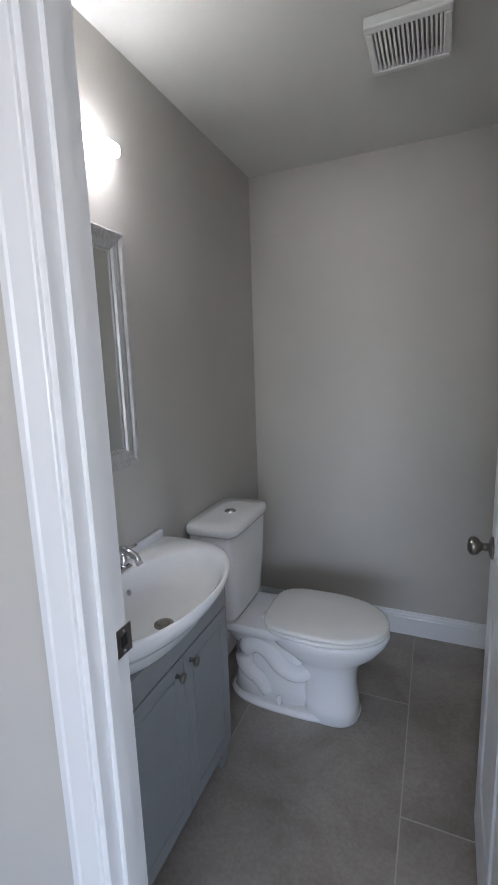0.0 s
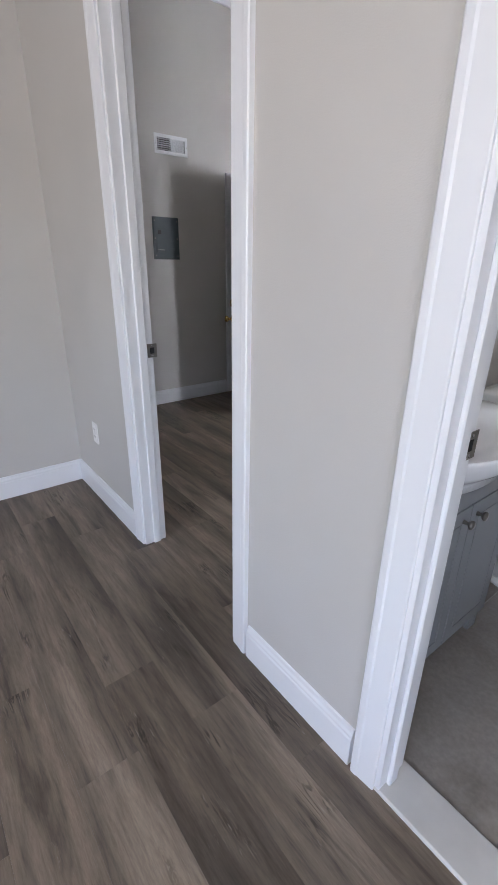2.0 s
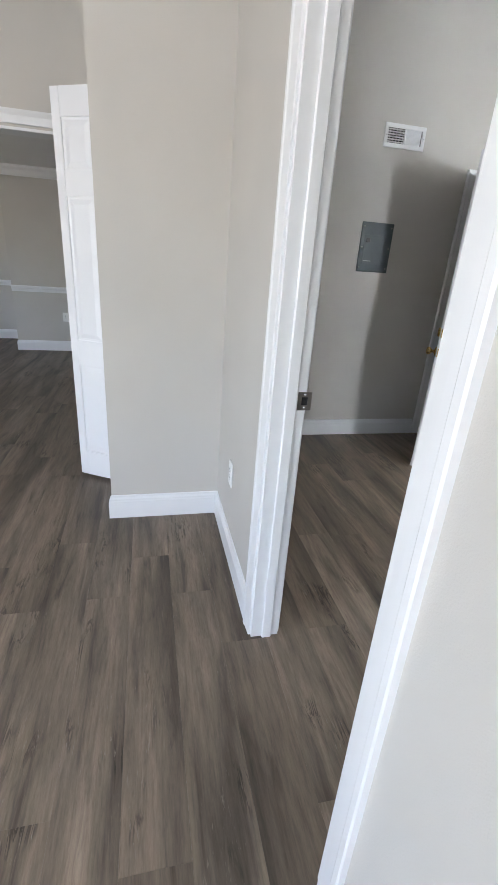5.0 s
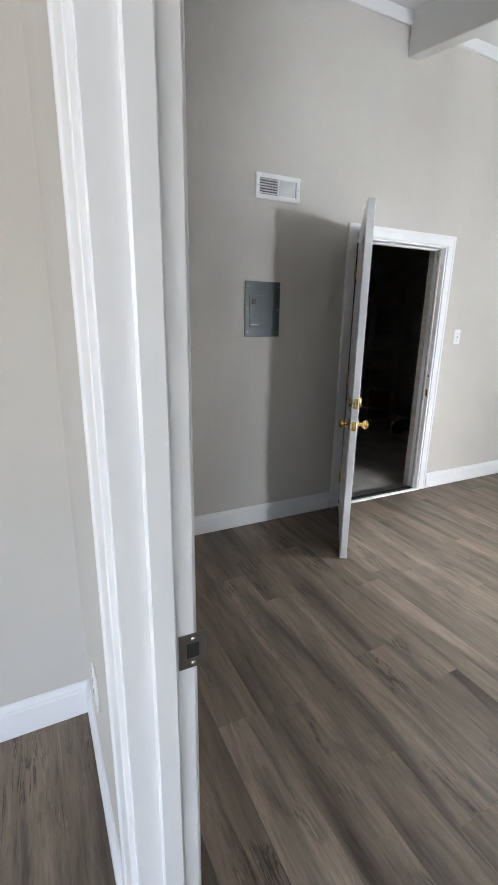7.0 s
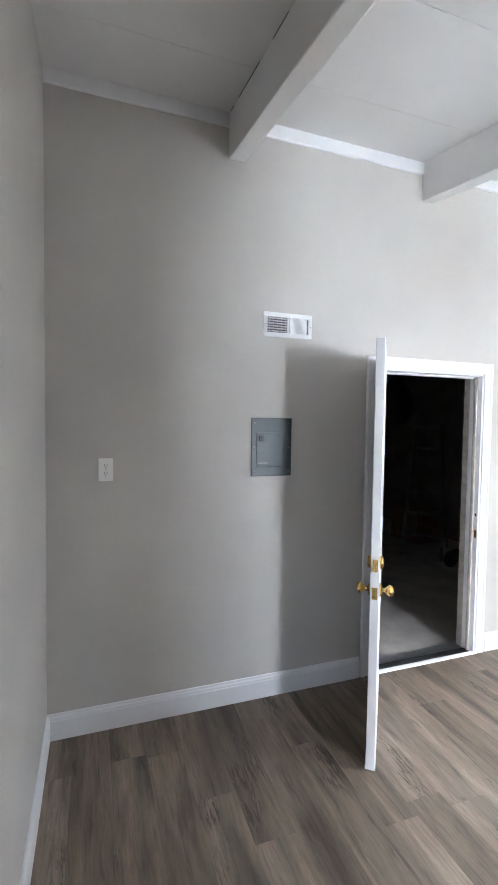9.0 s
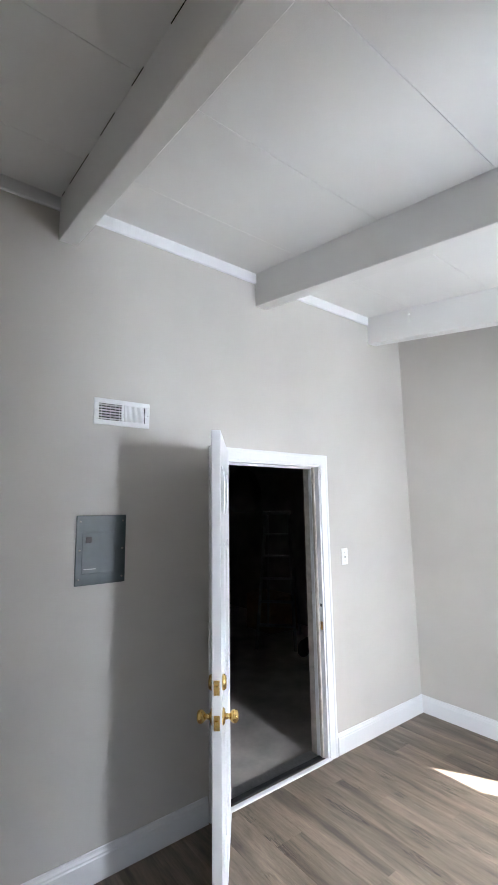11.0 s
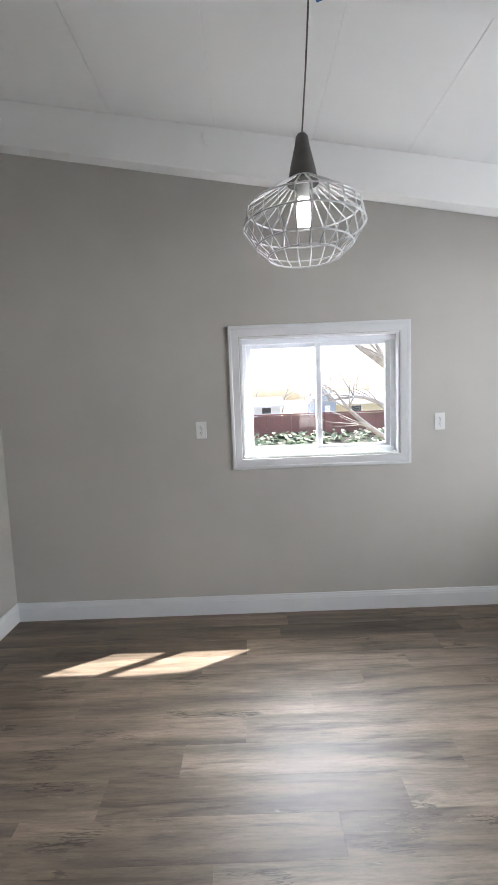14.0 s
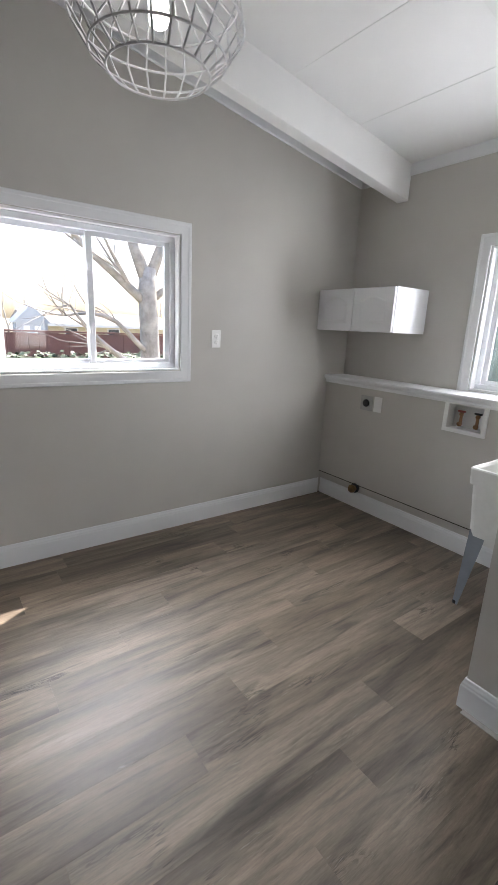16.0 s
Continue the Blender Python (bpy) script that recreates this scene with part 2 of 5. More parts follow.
def box(bm, x0, x1, y0, y1, z0, z1, bevel=0.0, seg=1):
    t = bmesh.new()
    bmesh.ops.create_cube(t, size=1.0)
    for v in t.verts:
        v.co = Vector((x0 + (v.co.x + 0.5) * (x1 - x0), y0 + (v.co.y + 0.5) * (y1 - y0), z0 + (v.co.z + 0.5) * (z1 - z0)))
    if bevel:
        bmesh.ops.bevel(t, geom=t.edges[:], offset=bevel, segments=seg, profile=0.5, affect='EDGES')
    join(bm, t)
    return bm


def join(bm, t, m=None):
    """Add bmesh t into bm."""
    table = {}
    for v in t.verts:
        table[v] = bm.verts.new(m @ v.co if m is not None else v.co)
    for f in t.faces:
        try:
            nf = bm.faces.new([table[v] for v in f.verts])
            nf.smooth = f.smooth
        except ValueError:
            pass
    t.free()


def B(x0, x1, y0, y1, z0, z1, bevel=0.0, seg=1):
    return box(bmesh.new(), x0, x1, y0, y1, z0, z1, bevel, seg)


def placed(bm, m):
    for v in bm.verts:
        v.co = m @ v.co
    return bm


def sweep(path, radius, sides=8, closed=False, bm=None):
    """A round tube along a list of points; radius may be a list."""
    bm = bm or bmesh.new()
    pts = [Vector(p) for p in path]
    rings = []
    n = len(pts)
    for i, p in enumerate(pts):
        a = pts[(i - 1) % n] if closed or i else p
        c = pts[(i + 1) % n] if closed or i < n - 1 else p
        d = (c - a).normalized()
        ref = Vector((0, 0, 1)) if abs(d.z) < 0.9 else Vector((1, 0, 0))
        u = d.cross(ref).normalized()
        w = d.cross(u)
        r = radius[i] if isinstance(radius, (list, tuple)) else radius
        rings.append([bm.verts.new(p + r * (math.cos(k * math.tau / sides) * u + math.sin(k * math.tau / sides) * w)) for k in range(sides)])
    for i in range(n if closed else n - 1):
        r0, r1 = rings[i], rings[(i + 1) % n]
        for k in range(sides):
            f = bm.faces.new((r0[k], r0[(k + 1) % sides], r1[(k + 1) % sides], r1[k]))
            f.smooth = True
    if not closed:
        bm.faces.new(rings[0][::-1])
        bm.faces.new(rings[-1])
    return bm


def eased(points, n=5):
    """Points along a smooth curve through the given ones."""
    p = [Vector(q) for q in points]
    p = [2 * p[0] - p[1]] + p + [2 * p[-1] - p[-2]]
    out = []
    for a, b, c, d in zip(p, p[1:], p[2:], p[3:]):
        for k in range(n):
            t = k / n
            out.append(0.5 * (2 * b + (c - a) * t + (2 * a - 5 * b + 4 * c - d) * t * t + (3 * b - a - 3 * c + d) * t ** 3))
    return out + [p[-2]]


def lathe(profile, sides=24, m=None, bm=None):
    """A turned shape: (radius, height) rows about z."""
    bm = bm or bmesh.new()
    rings = []
    for r, z in profile:
        ring = []
        for k in range(sides):
            a = k * math.tau / sides
            co = Vector((r * math.cos(a), r * math.sin(a), z))
            ring.append(bm.verts.new(m @ co if m is not None else co))
        rings.append(ring)
    for a, c in zip(rings, rings[1:]):
        for k in range(sides):
            f = bm.faces.new((a[k], a[(k + 1) % sides], c[(k + 1) % sides], c[k]))
            f.smooth = True
    if profile[0][0] > 1e-5:
        bm.faces.new(rings[0][::-1])
    if profile[-1][0] > 1e-5:
        bm.faces.new(rings[-1])
    return bm


def extrude_profile(profile, p0, p1, out, up=Vector((0, 0, 1)), bm=None, m0=0.0, m1=0.0):
    """A moulding from p0 to p1: profile rows (out, up). m0, m1: mitre, metres of run per metre of 'out'."""
    bm = bm or bmesh.new()
    p0, p1, out = Vector(p0), Vector(p1), Vector(out)
    d = (p1 - p0).normalized()
    a = [bm.verts.new(p0 + out * o + up * u + d * (m0 * o)) for o, u in profile]
    c = [bm.verts.new(p1 + out * o + up * u - d * (m1 * o)) for o, u in profile]
    k = len(profile)
    for i in range(k):
        bm.faces.new((a[i], a[(i + 1) % k], c[(i + 1) % k], c[i]))
    bm.faces.new(a[::-1])
    bm.faces.new(c)
    bmesh.ops.recalc_face_normals(bm, faces=bm.faces[:])
    return bm


BASE_PROFILE = [(0, 0), (0.015, 0), (0.015, 0.098), (0.012, 0.104), (0.012, 0.112), (0.008, 0.120), (0.006, 0.131), (0, 0.133)]


def baseboard(p0, p1, out, m0=0.0, m1=0.0, z=0.0):
    p0, p1 = (p0[0], p0[1], z), (p1[0], p1[1], z)
    return structure("baseboard", extrude_profile(BASE_PROFILE, p0, p1, out, m0=m0, m1=m1), TRIM, "white painted moulded baseboard along the wall", "baseboard")


CASE_PROFILE = [(0, 0), (0.010, 0.0), (0.012, 0.003), (0.0125, 0.012), (0.0140, 0.030), (0.0150, 0.048), (0.0180, 0.053), (0.0180, 0.068), (0.0145, 0.072), (0, 0.072)]


def casing(parent, out, opening, u_axis, plane, bottom=True, sill=False, mt=None):
    """Moulded casing round an opening. out: wall normal; u_axis: 'x' or 'y'; opening (u0, u1, z0, z1)."""
    u0, u1, z0, z1 = opening
    mt = mt or TRIM
    w = 0.072
    gap = 0.004

    def P(u, z):
        return Vector((u, plane, z)) if u_axis == 'x' else Vector((plane, u, z))
    U = Vector((1, 0, 0)) if u_axis == 'x' else Vector((0, 1, 0))
    Z = Vector((0, 0, 1))
    made = []

    def run(a, b, upv, m_a, m_b):
        bm = bmesh.new()
        d = (b - a).normalized()
        ra = [bm.verts.new(a + Vector(out) * o + upv * h - d * (m_a * h)) for o, h in CASE_PROFILE]
        rb = [bm.verts.new(b + Vector(out) * o + upv * h + d * (m_b * h)) for o, h in CASE_PROFILE]
        k = len(CASE_PROFILE)
        for i in range(k):
            bm.faces.new((ra[i], ra[(i + 1) % k], rb[(i + 1) % k], rb[i]))
        bm.faces.new(ra[::-1])
        bm.faces.new(rb)
        bmesh.ops.recalc_face_normals(bm, faces=bm.faces[:])
        made.append(part("casing", bm, mt, parent))
    a0, a1, b0, b1 = u0 - gap, u1 + gap, z0 - (gap if sill else 0), z1 + gap
    run(P(a0, b0), P(a0, b1), -U, 1.0 if sill else 0.0, 1.0)
    run(P(a1, b0), P(a1, b1), U, 1.0 if sill else 0.0, 1.0)
    run(P(a0, b1), P(a1, b1), Z, 1.0, 1.0)
    if sill:
        run(P(a0, b0), P(a1, b0), -Z, 1.0, 1.0)
    return made

# ---- the large structure ----
XW, YN, XE = -3.735, 4.93, 0.645          # west, north, east faces of the big room
YH0, YH1 = 0.912, 1.012                      # wall between the hall and the rooms
KD = (-1.673, -0.911)                       # doorway to the big room
BD = (-0.289, 0.472)                         # doorway to the bathroom
GD = (2.921, 3.814)                        # doorway to the garage
HEAD = 2.22
SLOPE = 0.161
GHEAD = 1.990
BX, BY, BZC = -0.690, 2.765, 2.495      # bathroom: west and north faces, ceiling


def ceil_z(x):
    return 3.307 - SLOPE * (x - XW)


def wall(name, axis, a0, a1, u0, u1, z1, openings=(), label="", sloped=False):
    """A wall with thickness a0..a1 across, u0..u1 along, openings (u0, u1, z0, z1) cut right through."""
    us = sorted({u0, u1, *[v for o in openings for v in o[:2]]})
    zs = sorted({0.0 - 0.05, z1, *[v for o in openings for v in o[2:4] if v > 0]})
    bm = bmesh.new()
    for i in range(len(us) - 1):
        for j in range(len(zs) - 1):
            cu, cz = (us[i] + us[i + 1]) / 2, (zs[j] + zs[j + 1]) / 2
            if any(o[0] < cu < o[1] and o[2] < cz < o[3] for o in openings):
                continue
            if axis == 'x':
                box(bm, us[i], us[i + 1], a0, a1, zs[j], zs[j + 1])
            else:
                box(bm, a0, a1, us[i], us[i + 1], zs[j], zs[j + 1])
    if sloped:
        for v in bm.verts:
            if v.co.z > z1 - 0.001:
                v.co.z = ceil_z(v.co.x) + 0.02
    bmesh.ops.remove_doubles(bm, verts=bm.verts[:], dist=0.0005)
    return structure(name, bm, WALL, label or "greige painted plaster wall", "wall")


W1 = (-2.057, -0.964, 1.126, 1.960)          # north window opening x, z
W2 = (2.98, 3.80, 1.075, 1.985)            # east window opening y, z
wall("wall_west", 'y', XW - 0.15, XW, -3.2, 5.08, 3.0, [(*GD, 0, GHEAD), (-2.3, 0.27, 0, 1.965)], sloped=True)
wall("wall_north", 'x', YN, YN + 0.11, XW, 0.795, 2.4, [W1], sloped=True)
wall("wall_east", 'y', XE, XE + 0.15, 1.0, YN, 2.4, [W2], sloped=True)
wall("wall_hall", 'x', YH0, YH1, XW, 2.75, 2.3, [(*KD, 0, HEAD), (*BD, 0, HEAD)], sloped=True)
wall("wall_bathroom_west", 'y', BX - 0.060, BX, YH1, BY + 0.115, 2.6, sloped=True)
wall("wall_bathroom_north", 'x', BY, BY + 0.115, BX, XE, 2.4, sloped=True)
wall("wall_closet_side", 'y', -2.687, -2.577, 0.343, YH0, 2.9, sloped=True)
wall("wall_closet_front", 'x', 0.343, 0.453, XW, -2.687, 2.9, [(-3.46, -2.687, 0, 2.06)], sloped=True)
# unseen living room walls, added with assumed windows to light the hall
wall("wall_living_south", 'x', -3.2, -3.05, XW, 2.75, 2.3, [(-0.75, 1.75, 0.75, 2.2)], sloped=True)
wall("wall_living_east", 'y', 2.75, 2.9, -3.2, 1.0, 2.2, [(-2.0, -0.4, 0.8, 2.15)], sloped=True)
# dining room past the wide opening
wall("wall_dining_far", 'y', -7.20, -7.05, -1.17, 1.0, 2.25)
wall("wall_dining_back", 'y', -8.05, -7.9, -3.2, -1.17, 2.25)
wall("wall_dining_return", 'x', -1.17, -1.04, -7.9, -7.20, 2.25)
wall("wall_dining_north", 'x', 1.0, 1.1, -7.20, XW - 0.15, 2.25)
wall("wall_dining_south", 'x', -3.3, -3.2, -8.05, XW - 0.15, 2.25, [(-6.4, -5.0, 0.8, 1.8)])
structure("ceiling_dining", B(-8.05, XW - 0.15, -3.3, 1.1, 2.21, 2.30), CEIL, "white dining room ceiling", "ceiling")


def ceiling_panels():
    """Sloped ceiling of boards with fine open joints, and the backing above."""
    bm = bmesh.new()
    xs = [XW - 0.15, -3.315, -2.715, -2.14, -1.595, -1.065, -0.505, 0.065, 0.64, 1.21, 1.78, 2.35, 2.9]
    for a, c in zip(xs, xs[1:]):
        t = bmesh.new()
        box(t, a + 0.0010, c - 0.0010, -3.2, 5.08, 0.0, 0.006, 0.0010)
        for v in t.verts:
            v.co.z += ceil_z(v.co.x)
        join(bm, t)
    t = bmesh.new()
    box(t, xs[0], xs[-1], -3.2, 5.08, 0.005, 0.12)
    for v in t.verts:
        v.co.z += ceil_z(v.co.x)
    join(bm, t)
    return bm


structure("ceiling", ceiling_panels(), CEIL, "white painted sloped board ceiling with fine joints", "ceiling")
def roof_slab():
    bm = B(XW - 0.3, 3.3, -3.6, 5.44, 0.12, 0.30)
    for v in bm.verts:
        v.co.z += ceil_z(v.co.x)
    return bm


structure("roof", roof_slab(), simple("dark_roof_felt", (0.06, 0.06, 0.06), 0.9, 0, 0.2, 4, 0.1), "dark felt roof with an overhanging eave", "roof")
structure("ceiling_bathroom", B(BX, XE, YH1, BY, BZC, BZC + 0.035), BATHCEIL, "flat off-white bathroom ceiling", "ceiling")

BEAMS = [(1.937, 2.03), (3.237, 3.33), (4.475, 4.57)]


def beam(y0, y1, x1=XE):
    bm = bmesh.new()
    t = bmesh.new()
    box(t, XW, x1, y0, y1, -0.24, 0.0, 0.004)
    for v in t.verts:
        v.co.z += ceil_z(v.co.x) + (0.002 if v.co.z > -0.1 else 0.0)
    join(bm, t)
    return structure("ceiling_beam", bm, CEIL, "white painted ceiling beam following the roof slope", "beam")


beam(*BEAMS[0], x1=BX - 0.060)
for bb in BEAMS[1:]:
    beam(*bb)

# flat trim under the ceiling between the beams
TOP_PROFILE = [(0, -0.075), (0.010, -0.075), (0.014, -0.068), (0.014, 0), (0, 0)]
edges = [YH1, BEAMS[0][0], BEAMS[0][1], BEAMS[1][0], BEAMS[1][1], BEAMS[2][0], BEAMS[2][1], YN]
for a, c in zip(edges[0::2], edges[1::2]):
    structure("trim", extrude_profile(TOP_PROFILE, (XW, a, ceil_z(XW)), (XW, c, ceil_z(XW)), (1, 0, 0)), TRIM, "white flat trim under the ceiling", "trim")
    if a > 2.5:
        structure("trim", extrude_profile(TOP_PROFILE, (XE, max(a, BY + 0.115), ceil_z(XE)), (XE, c, ceil_z(XE)), (-1, 0, 0)), TRIM, "white flat trim under the ceiling", "trim")
structure("trim", extrude_profile(TOP_PROFILE, (XW + 0.015, YN, ceil_z(XW)), (XE - 0.015, YN, ceil_z(XE)), (0, -1, 0)), TRIM, "white sloped trim under the ceiling", "trim")

# baseboards
baseboard((XW, YH1), (XW, GD[0] - 0.078), (1, 0, 0), 1, 0)
baseboard((XW, GD[1] + 0.078), (XW, YN), (1, 0, 0), 0, 1)
baseboard((XW, YN), (0.44, YN), (0, -1, 0), 1, 1)
baseboard((XW, YH1), (KD[0] - 0.078, YH1), (0, 1, 0), 1, 0)
baseboard((-2.577, YH0), (KD[0] - 0.078, YH0), (0, -1, 0), 1, 0)
baseboard((-2.577, 0.343), (-2.577, YH0), (1, 0, 0), -1, 1)
baseboard((KD[1] + 0.078, YH0), (BD[0] - 0.078, YH0), (0, -1, 0))
baseboard((BD[1] + 0.078, YH0), (2.75, YH0), (0, -1, 0), 0, 1)
baseboard((BX - 0.060, YH1 + 0.02), (BX - 0.060, BY + 0.115), (-1, 0, 0), 0, -1)
baseboard((BX - 0.060, BY + 0.115), (0.44, BY + 0.115), (0, 1, 0), -1, 1)
baseboard((BX, BY), (XE, BY), (0, -1, 0), 1, 1, 0.004)
baseboard((BX, 1.93), (BX, BY), (1, 0, 0), 0, 1, 0.004)
baseboard((XE, YH1), (XE, BY), (-1, 0, 0), 1, 1, 0.004)
baseboard((-7.05, -1.17), (-7.05, 1.0), (1, 0, 0), -1, 1)
baseboard((-7.9, -3.2), (-7.9, -1.17), (1, 0, 0))
RAIL_PROFILE = [(0, 0), (0.012, 0), (0.016, 0.02), (0.012, 0.03), (0.026, 0.05), (0.026, 0.068), (0.01, 0.075), (0, 0.075)]
structure("chair_rail", extrude_profile(RAIL_PROFILE, (-7.05, -1.17, 0.77), (-7.05, 1.0, 0.77), (1, 0, 0)), TRIM, "white moulded chair rail", "chair rail")
structure("chair_rail", extrude_profile(RAIL_PROFILE, (-7.9, -3.2, 0.77), (-7.9, -1.17, 0.77), (1, 0, 0)), TRIM, "white moulded chair rail", "chair rail")
CROWN = [(0, -0.11), (0.012, -0.11), (0.02, -0.09), (0.05, -0.05), (0.085, -0.025), (0.09, 0), (0, 0)]
structure("crown_moulding", extrude_profile(CROWN, (-7.05, -1.17, 2.21), (-7.05, 1.0, 2.21), (1, 0, 0)), TRIM, "white crown moulding", "crown moulding")
structure("trim", extrude_profile([(0, -0.07), (0.016, -0.07), (0.02, -0.03), (0.028, -0.01), (0.028, 0.0), (0, 0)], (XW, -2.3, 2.05), (XW, 0.27, 2.05), (1, 0, 0)), TRIM, "white moulded header trim over the wide opening", "trim")
structure("opening_lining", B(XW - 0.155, XW + 0.005, -2.3, 0.27, 1.950, 1.965), TRIM, "white lining of the wide opening", "trim")

# door linings and casings
def doorway(name, axis, u0, u1, a0, a1, head, stop_side, faces, label, strike=None):
    """Lining boards, stops and casings of a doorway in one top-level object."""
    e = thing(name, label, "door frame", "", ((u0 + u1) / 2, (a0 + a1) / 2, 0) if axis == 'x' else ((a0 + a1) / 2, (u0 + u1) / 2, 0), "structure")

    def bx(p, q, r, s, z0, z1, nm, bev=0.001):
        bm = B(p, q, r, s, z0, z1, bev) if axis == 'x' else B(r, s, p, q, z0, z1, bev)
        part(nm, bm, TRIM, e)
    lo, hi = a0 - 0.003, a1 + 0.003
    bx(u0, u0 + 0.018, lo, hi, 0, head, "jamb")
    bx(u1 - 0.018, u1, lo, hi, 0, head, "jamb")
    bx(u0 + 0.018, u1 - 0.018, lo, hi, head - 0.018, head, "head_jamb")
    mid = stop_side
    bx(u0 + 0.018, u0 + 0.030, mid - 0.018, mid + 0.018, 0, head - 0.018, "door_stop", 0.003)
    bx(u1 - 0.030, u1 - 0.018, mid - 0.018, mid + 0.018, 0, head - 0.018, "door_stop", 0.003)
    bx(u0 + 0.030, u1 - 0.030, mid - 0.018, mid + 0.018, head - 0.030, head - 0.018, "door_stop", 0.003)
    for plane, sign in faces:
        out = (0, sign, 0) if axis == 'x' else (sign, 0, 0)
        casing(e, out, (u0 + 0.008, u1 - 0.008, 0.0, head - 0.008), axis, plane)
    return e


def strike_plate(parent, x, y, z):
    """Latch plate let into a jamb whose face looks to +x."""
    bm = bmesh.new()
    yw, zh = 0.022, 0.029
    for (a, c, d, f) in ((-yw, yw, -zh, -0.013), (-yw, yw, 0.013, zh), (-yw, -0.010, -0.013, 0.013), (0.010, yw, -0.013, 0.013)):
        box(bm, x, x + 0.0022, y + a, y + c, z + d, z + f)
    p = part("strike_plate", bm, NICKEL, parent, "satin nickel strike plate")
    part("latch_hole", B(x + 0.0002, x + 0.0008, y - 0.010, y + 0.010, z - 0.013, z + 0.013), DARK, p)
    for dz in (-0.021, 0.021):
        part("screw", lathe([(0.0, 0.001), (0.0035, 0.0008), (0.0036, 0)][::-1], 10, pose(x + 0.0022, y, z + dz, 0, 90, 0)), CHROME, p)
    return p


kd = doorway("door_frame_1", 'x', *KD, YH0, YH1, HEAD, YH0 + 0.055, [(YH0, -1), (YH1, 1)], "white painted door frame with moulded casing")
strike_plate(kd, KD[0] + 0.018, YH0 + 0.100, 0.945)
bd = doorway("door_frame_2", 'x', *BD, YH0, YH1, HEAD, YH0 + 0.045, [(YH0, -1)], "white painted bathroom door frame with moulded casing")
strike_plate(bd, BD[0] + 0.018, YH0 + 0.092, 0.972)
gd = doorway("door_frame_3", 'y', *GD, XW - 0.15, XW, GHEAD, XW - 0.075, [(XW, 1)], "white worn garage door frame with flat casing")
structure("threshold", B(BD[0] - 0.0, BD[1] + 0.0, YH0 - 0.005, YH1 + 0.02, -0.006, 0.012, 0.004), THRESH, "pale stone threshold of the bathroom", "threshold")

# floor slabs
structure("floor_bathroom", B(BX - 0.10, XE, YH1, BY + 0.1, -0.05, 0.0028), GROUT, "grey stone tile floor with pale grout", "floor")
structure("floor", B(-8.05, 2.75, -3.2, YN, -0.12, -0.052), UNDERLAY, "grey brown wood-look plank floor", "floor")
structure("garage_floor", B(-8.75, XW - 0.075, 1.1, 6.35, -0.20, -0.045), CONCRETE, "dusty concrete garage floor", "floor")
# garage shell added to keep stray sun out; its gloom is in the colour
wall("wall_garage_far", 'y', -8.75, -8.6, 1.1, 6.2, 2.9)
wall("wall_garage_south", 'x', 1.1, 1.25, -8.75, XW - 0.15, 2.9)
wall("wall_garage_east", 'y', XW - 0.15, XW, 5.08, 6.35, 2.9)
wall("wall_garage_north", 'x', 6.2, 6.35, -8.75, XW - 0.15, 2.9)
structure("garage_ceiling", B(-8.75, XW - 0.15, 1.1, 6.35, 2.9, 3.0), GARAGEWALL, "garage ceiling with its unlit gloom put into a dark colour", "ceiling")
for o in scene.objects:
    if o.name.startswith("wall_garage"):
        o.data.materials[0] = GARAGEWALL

# ---- doors ----
def raised_panel(w, h, t):
    """A panel with a raised field on both faces, in the plane u, z, thickness along v, from the origin."""
    bm = bmesh.new()

    def ring(d, v):
        return [bm.verts.new(p) for p in ((d, v, d), (w - d, v, d), (w - d, v, h - d), (d, v, h - d))]
    for s in (0, 1):
        lv = [0.008, 0.010, 0.003] if s == 0 else [t - 0.008, t - 0.010, t - 0.003]
        r = [ring(0.0, lv[0]), ring(0.012, lv[1]), ring(0.036, lv[2])]
        for a, c in zip(r, r[1:]):
            for i in range(4):
                bm.faces.new((a[i], a[(i + 1) % 4], c[(i + 1) % 4], c[i]))
        bm.faces.new(r[-1])
    bmesh.ops.recalc_face_normals(bm, faces=bm.faces[:])
    return bm


def panel_door(parent, m, w, h, t, cols, rows, material):
    """Stiles, rails and raised panels; rows: (z0, z1) of the panel openings; cols: (u0, u1)."""
    zs = [0.0] + [v for r in rows for v in r] + [h]
    us = [0.0] + [v for c in cols for v in c] + [w]
    for k in range(0, len(us), 2):
        part("stile", placed(B(us[k], us[k + 1], 0, t, 0, h, 0.002), m), material, parent)
    for c0, c1 in cols:
        for k in range(0, len(zs), 2):
            part("rail", placed(B(c0, c1, 0.0006, t - 0.0006, zs[k], zs[k + 1]), m), material, parent)
        for z0, z1 in rows:
            p = raised_panel(c1 - c0, z1 - z0, t)
            part("panel", placed(p, m @ Matrix.Translation((c0, 0, z0))), material, parent)


def knob(parent, m, material, ball=0.027, label=""):
    """A door knob standing out along +y of m from a round rose."""
    prof = [(0.0, 0.0), (0.031, 0.0), (0.032, 0.004), (0.026, 0.009), (0.012, 0.012), (0.010, 0.026), (0.014, 0.031), (ball * 0.85, 0.038), (ball, 0.048), (ball * 0.92, 0.058), (ball * 0.6, 0.064), (0.0, 0.066)]
    return part("knob", lathe(prof, 20, m @ pose(0, 0, 0, -90, 0, 0)), material, parent, label)


SIX = [(0.20, 0.72), (0.86, 1.50), (1.64, 1.86)]
door = thing("garage_door", "white six-panel door standing open, brass knob and deadbolt", "door", "", (XW + 0.01, GD[0] + 0.02, 0.012))
_m = pose(XW + 0.012, GD[0] + 0.022, 0.012, 0, 0, math.degrees(math.atan2(2.447 - GD[0] - 0.022, -3.065 - XW - 0.012)))
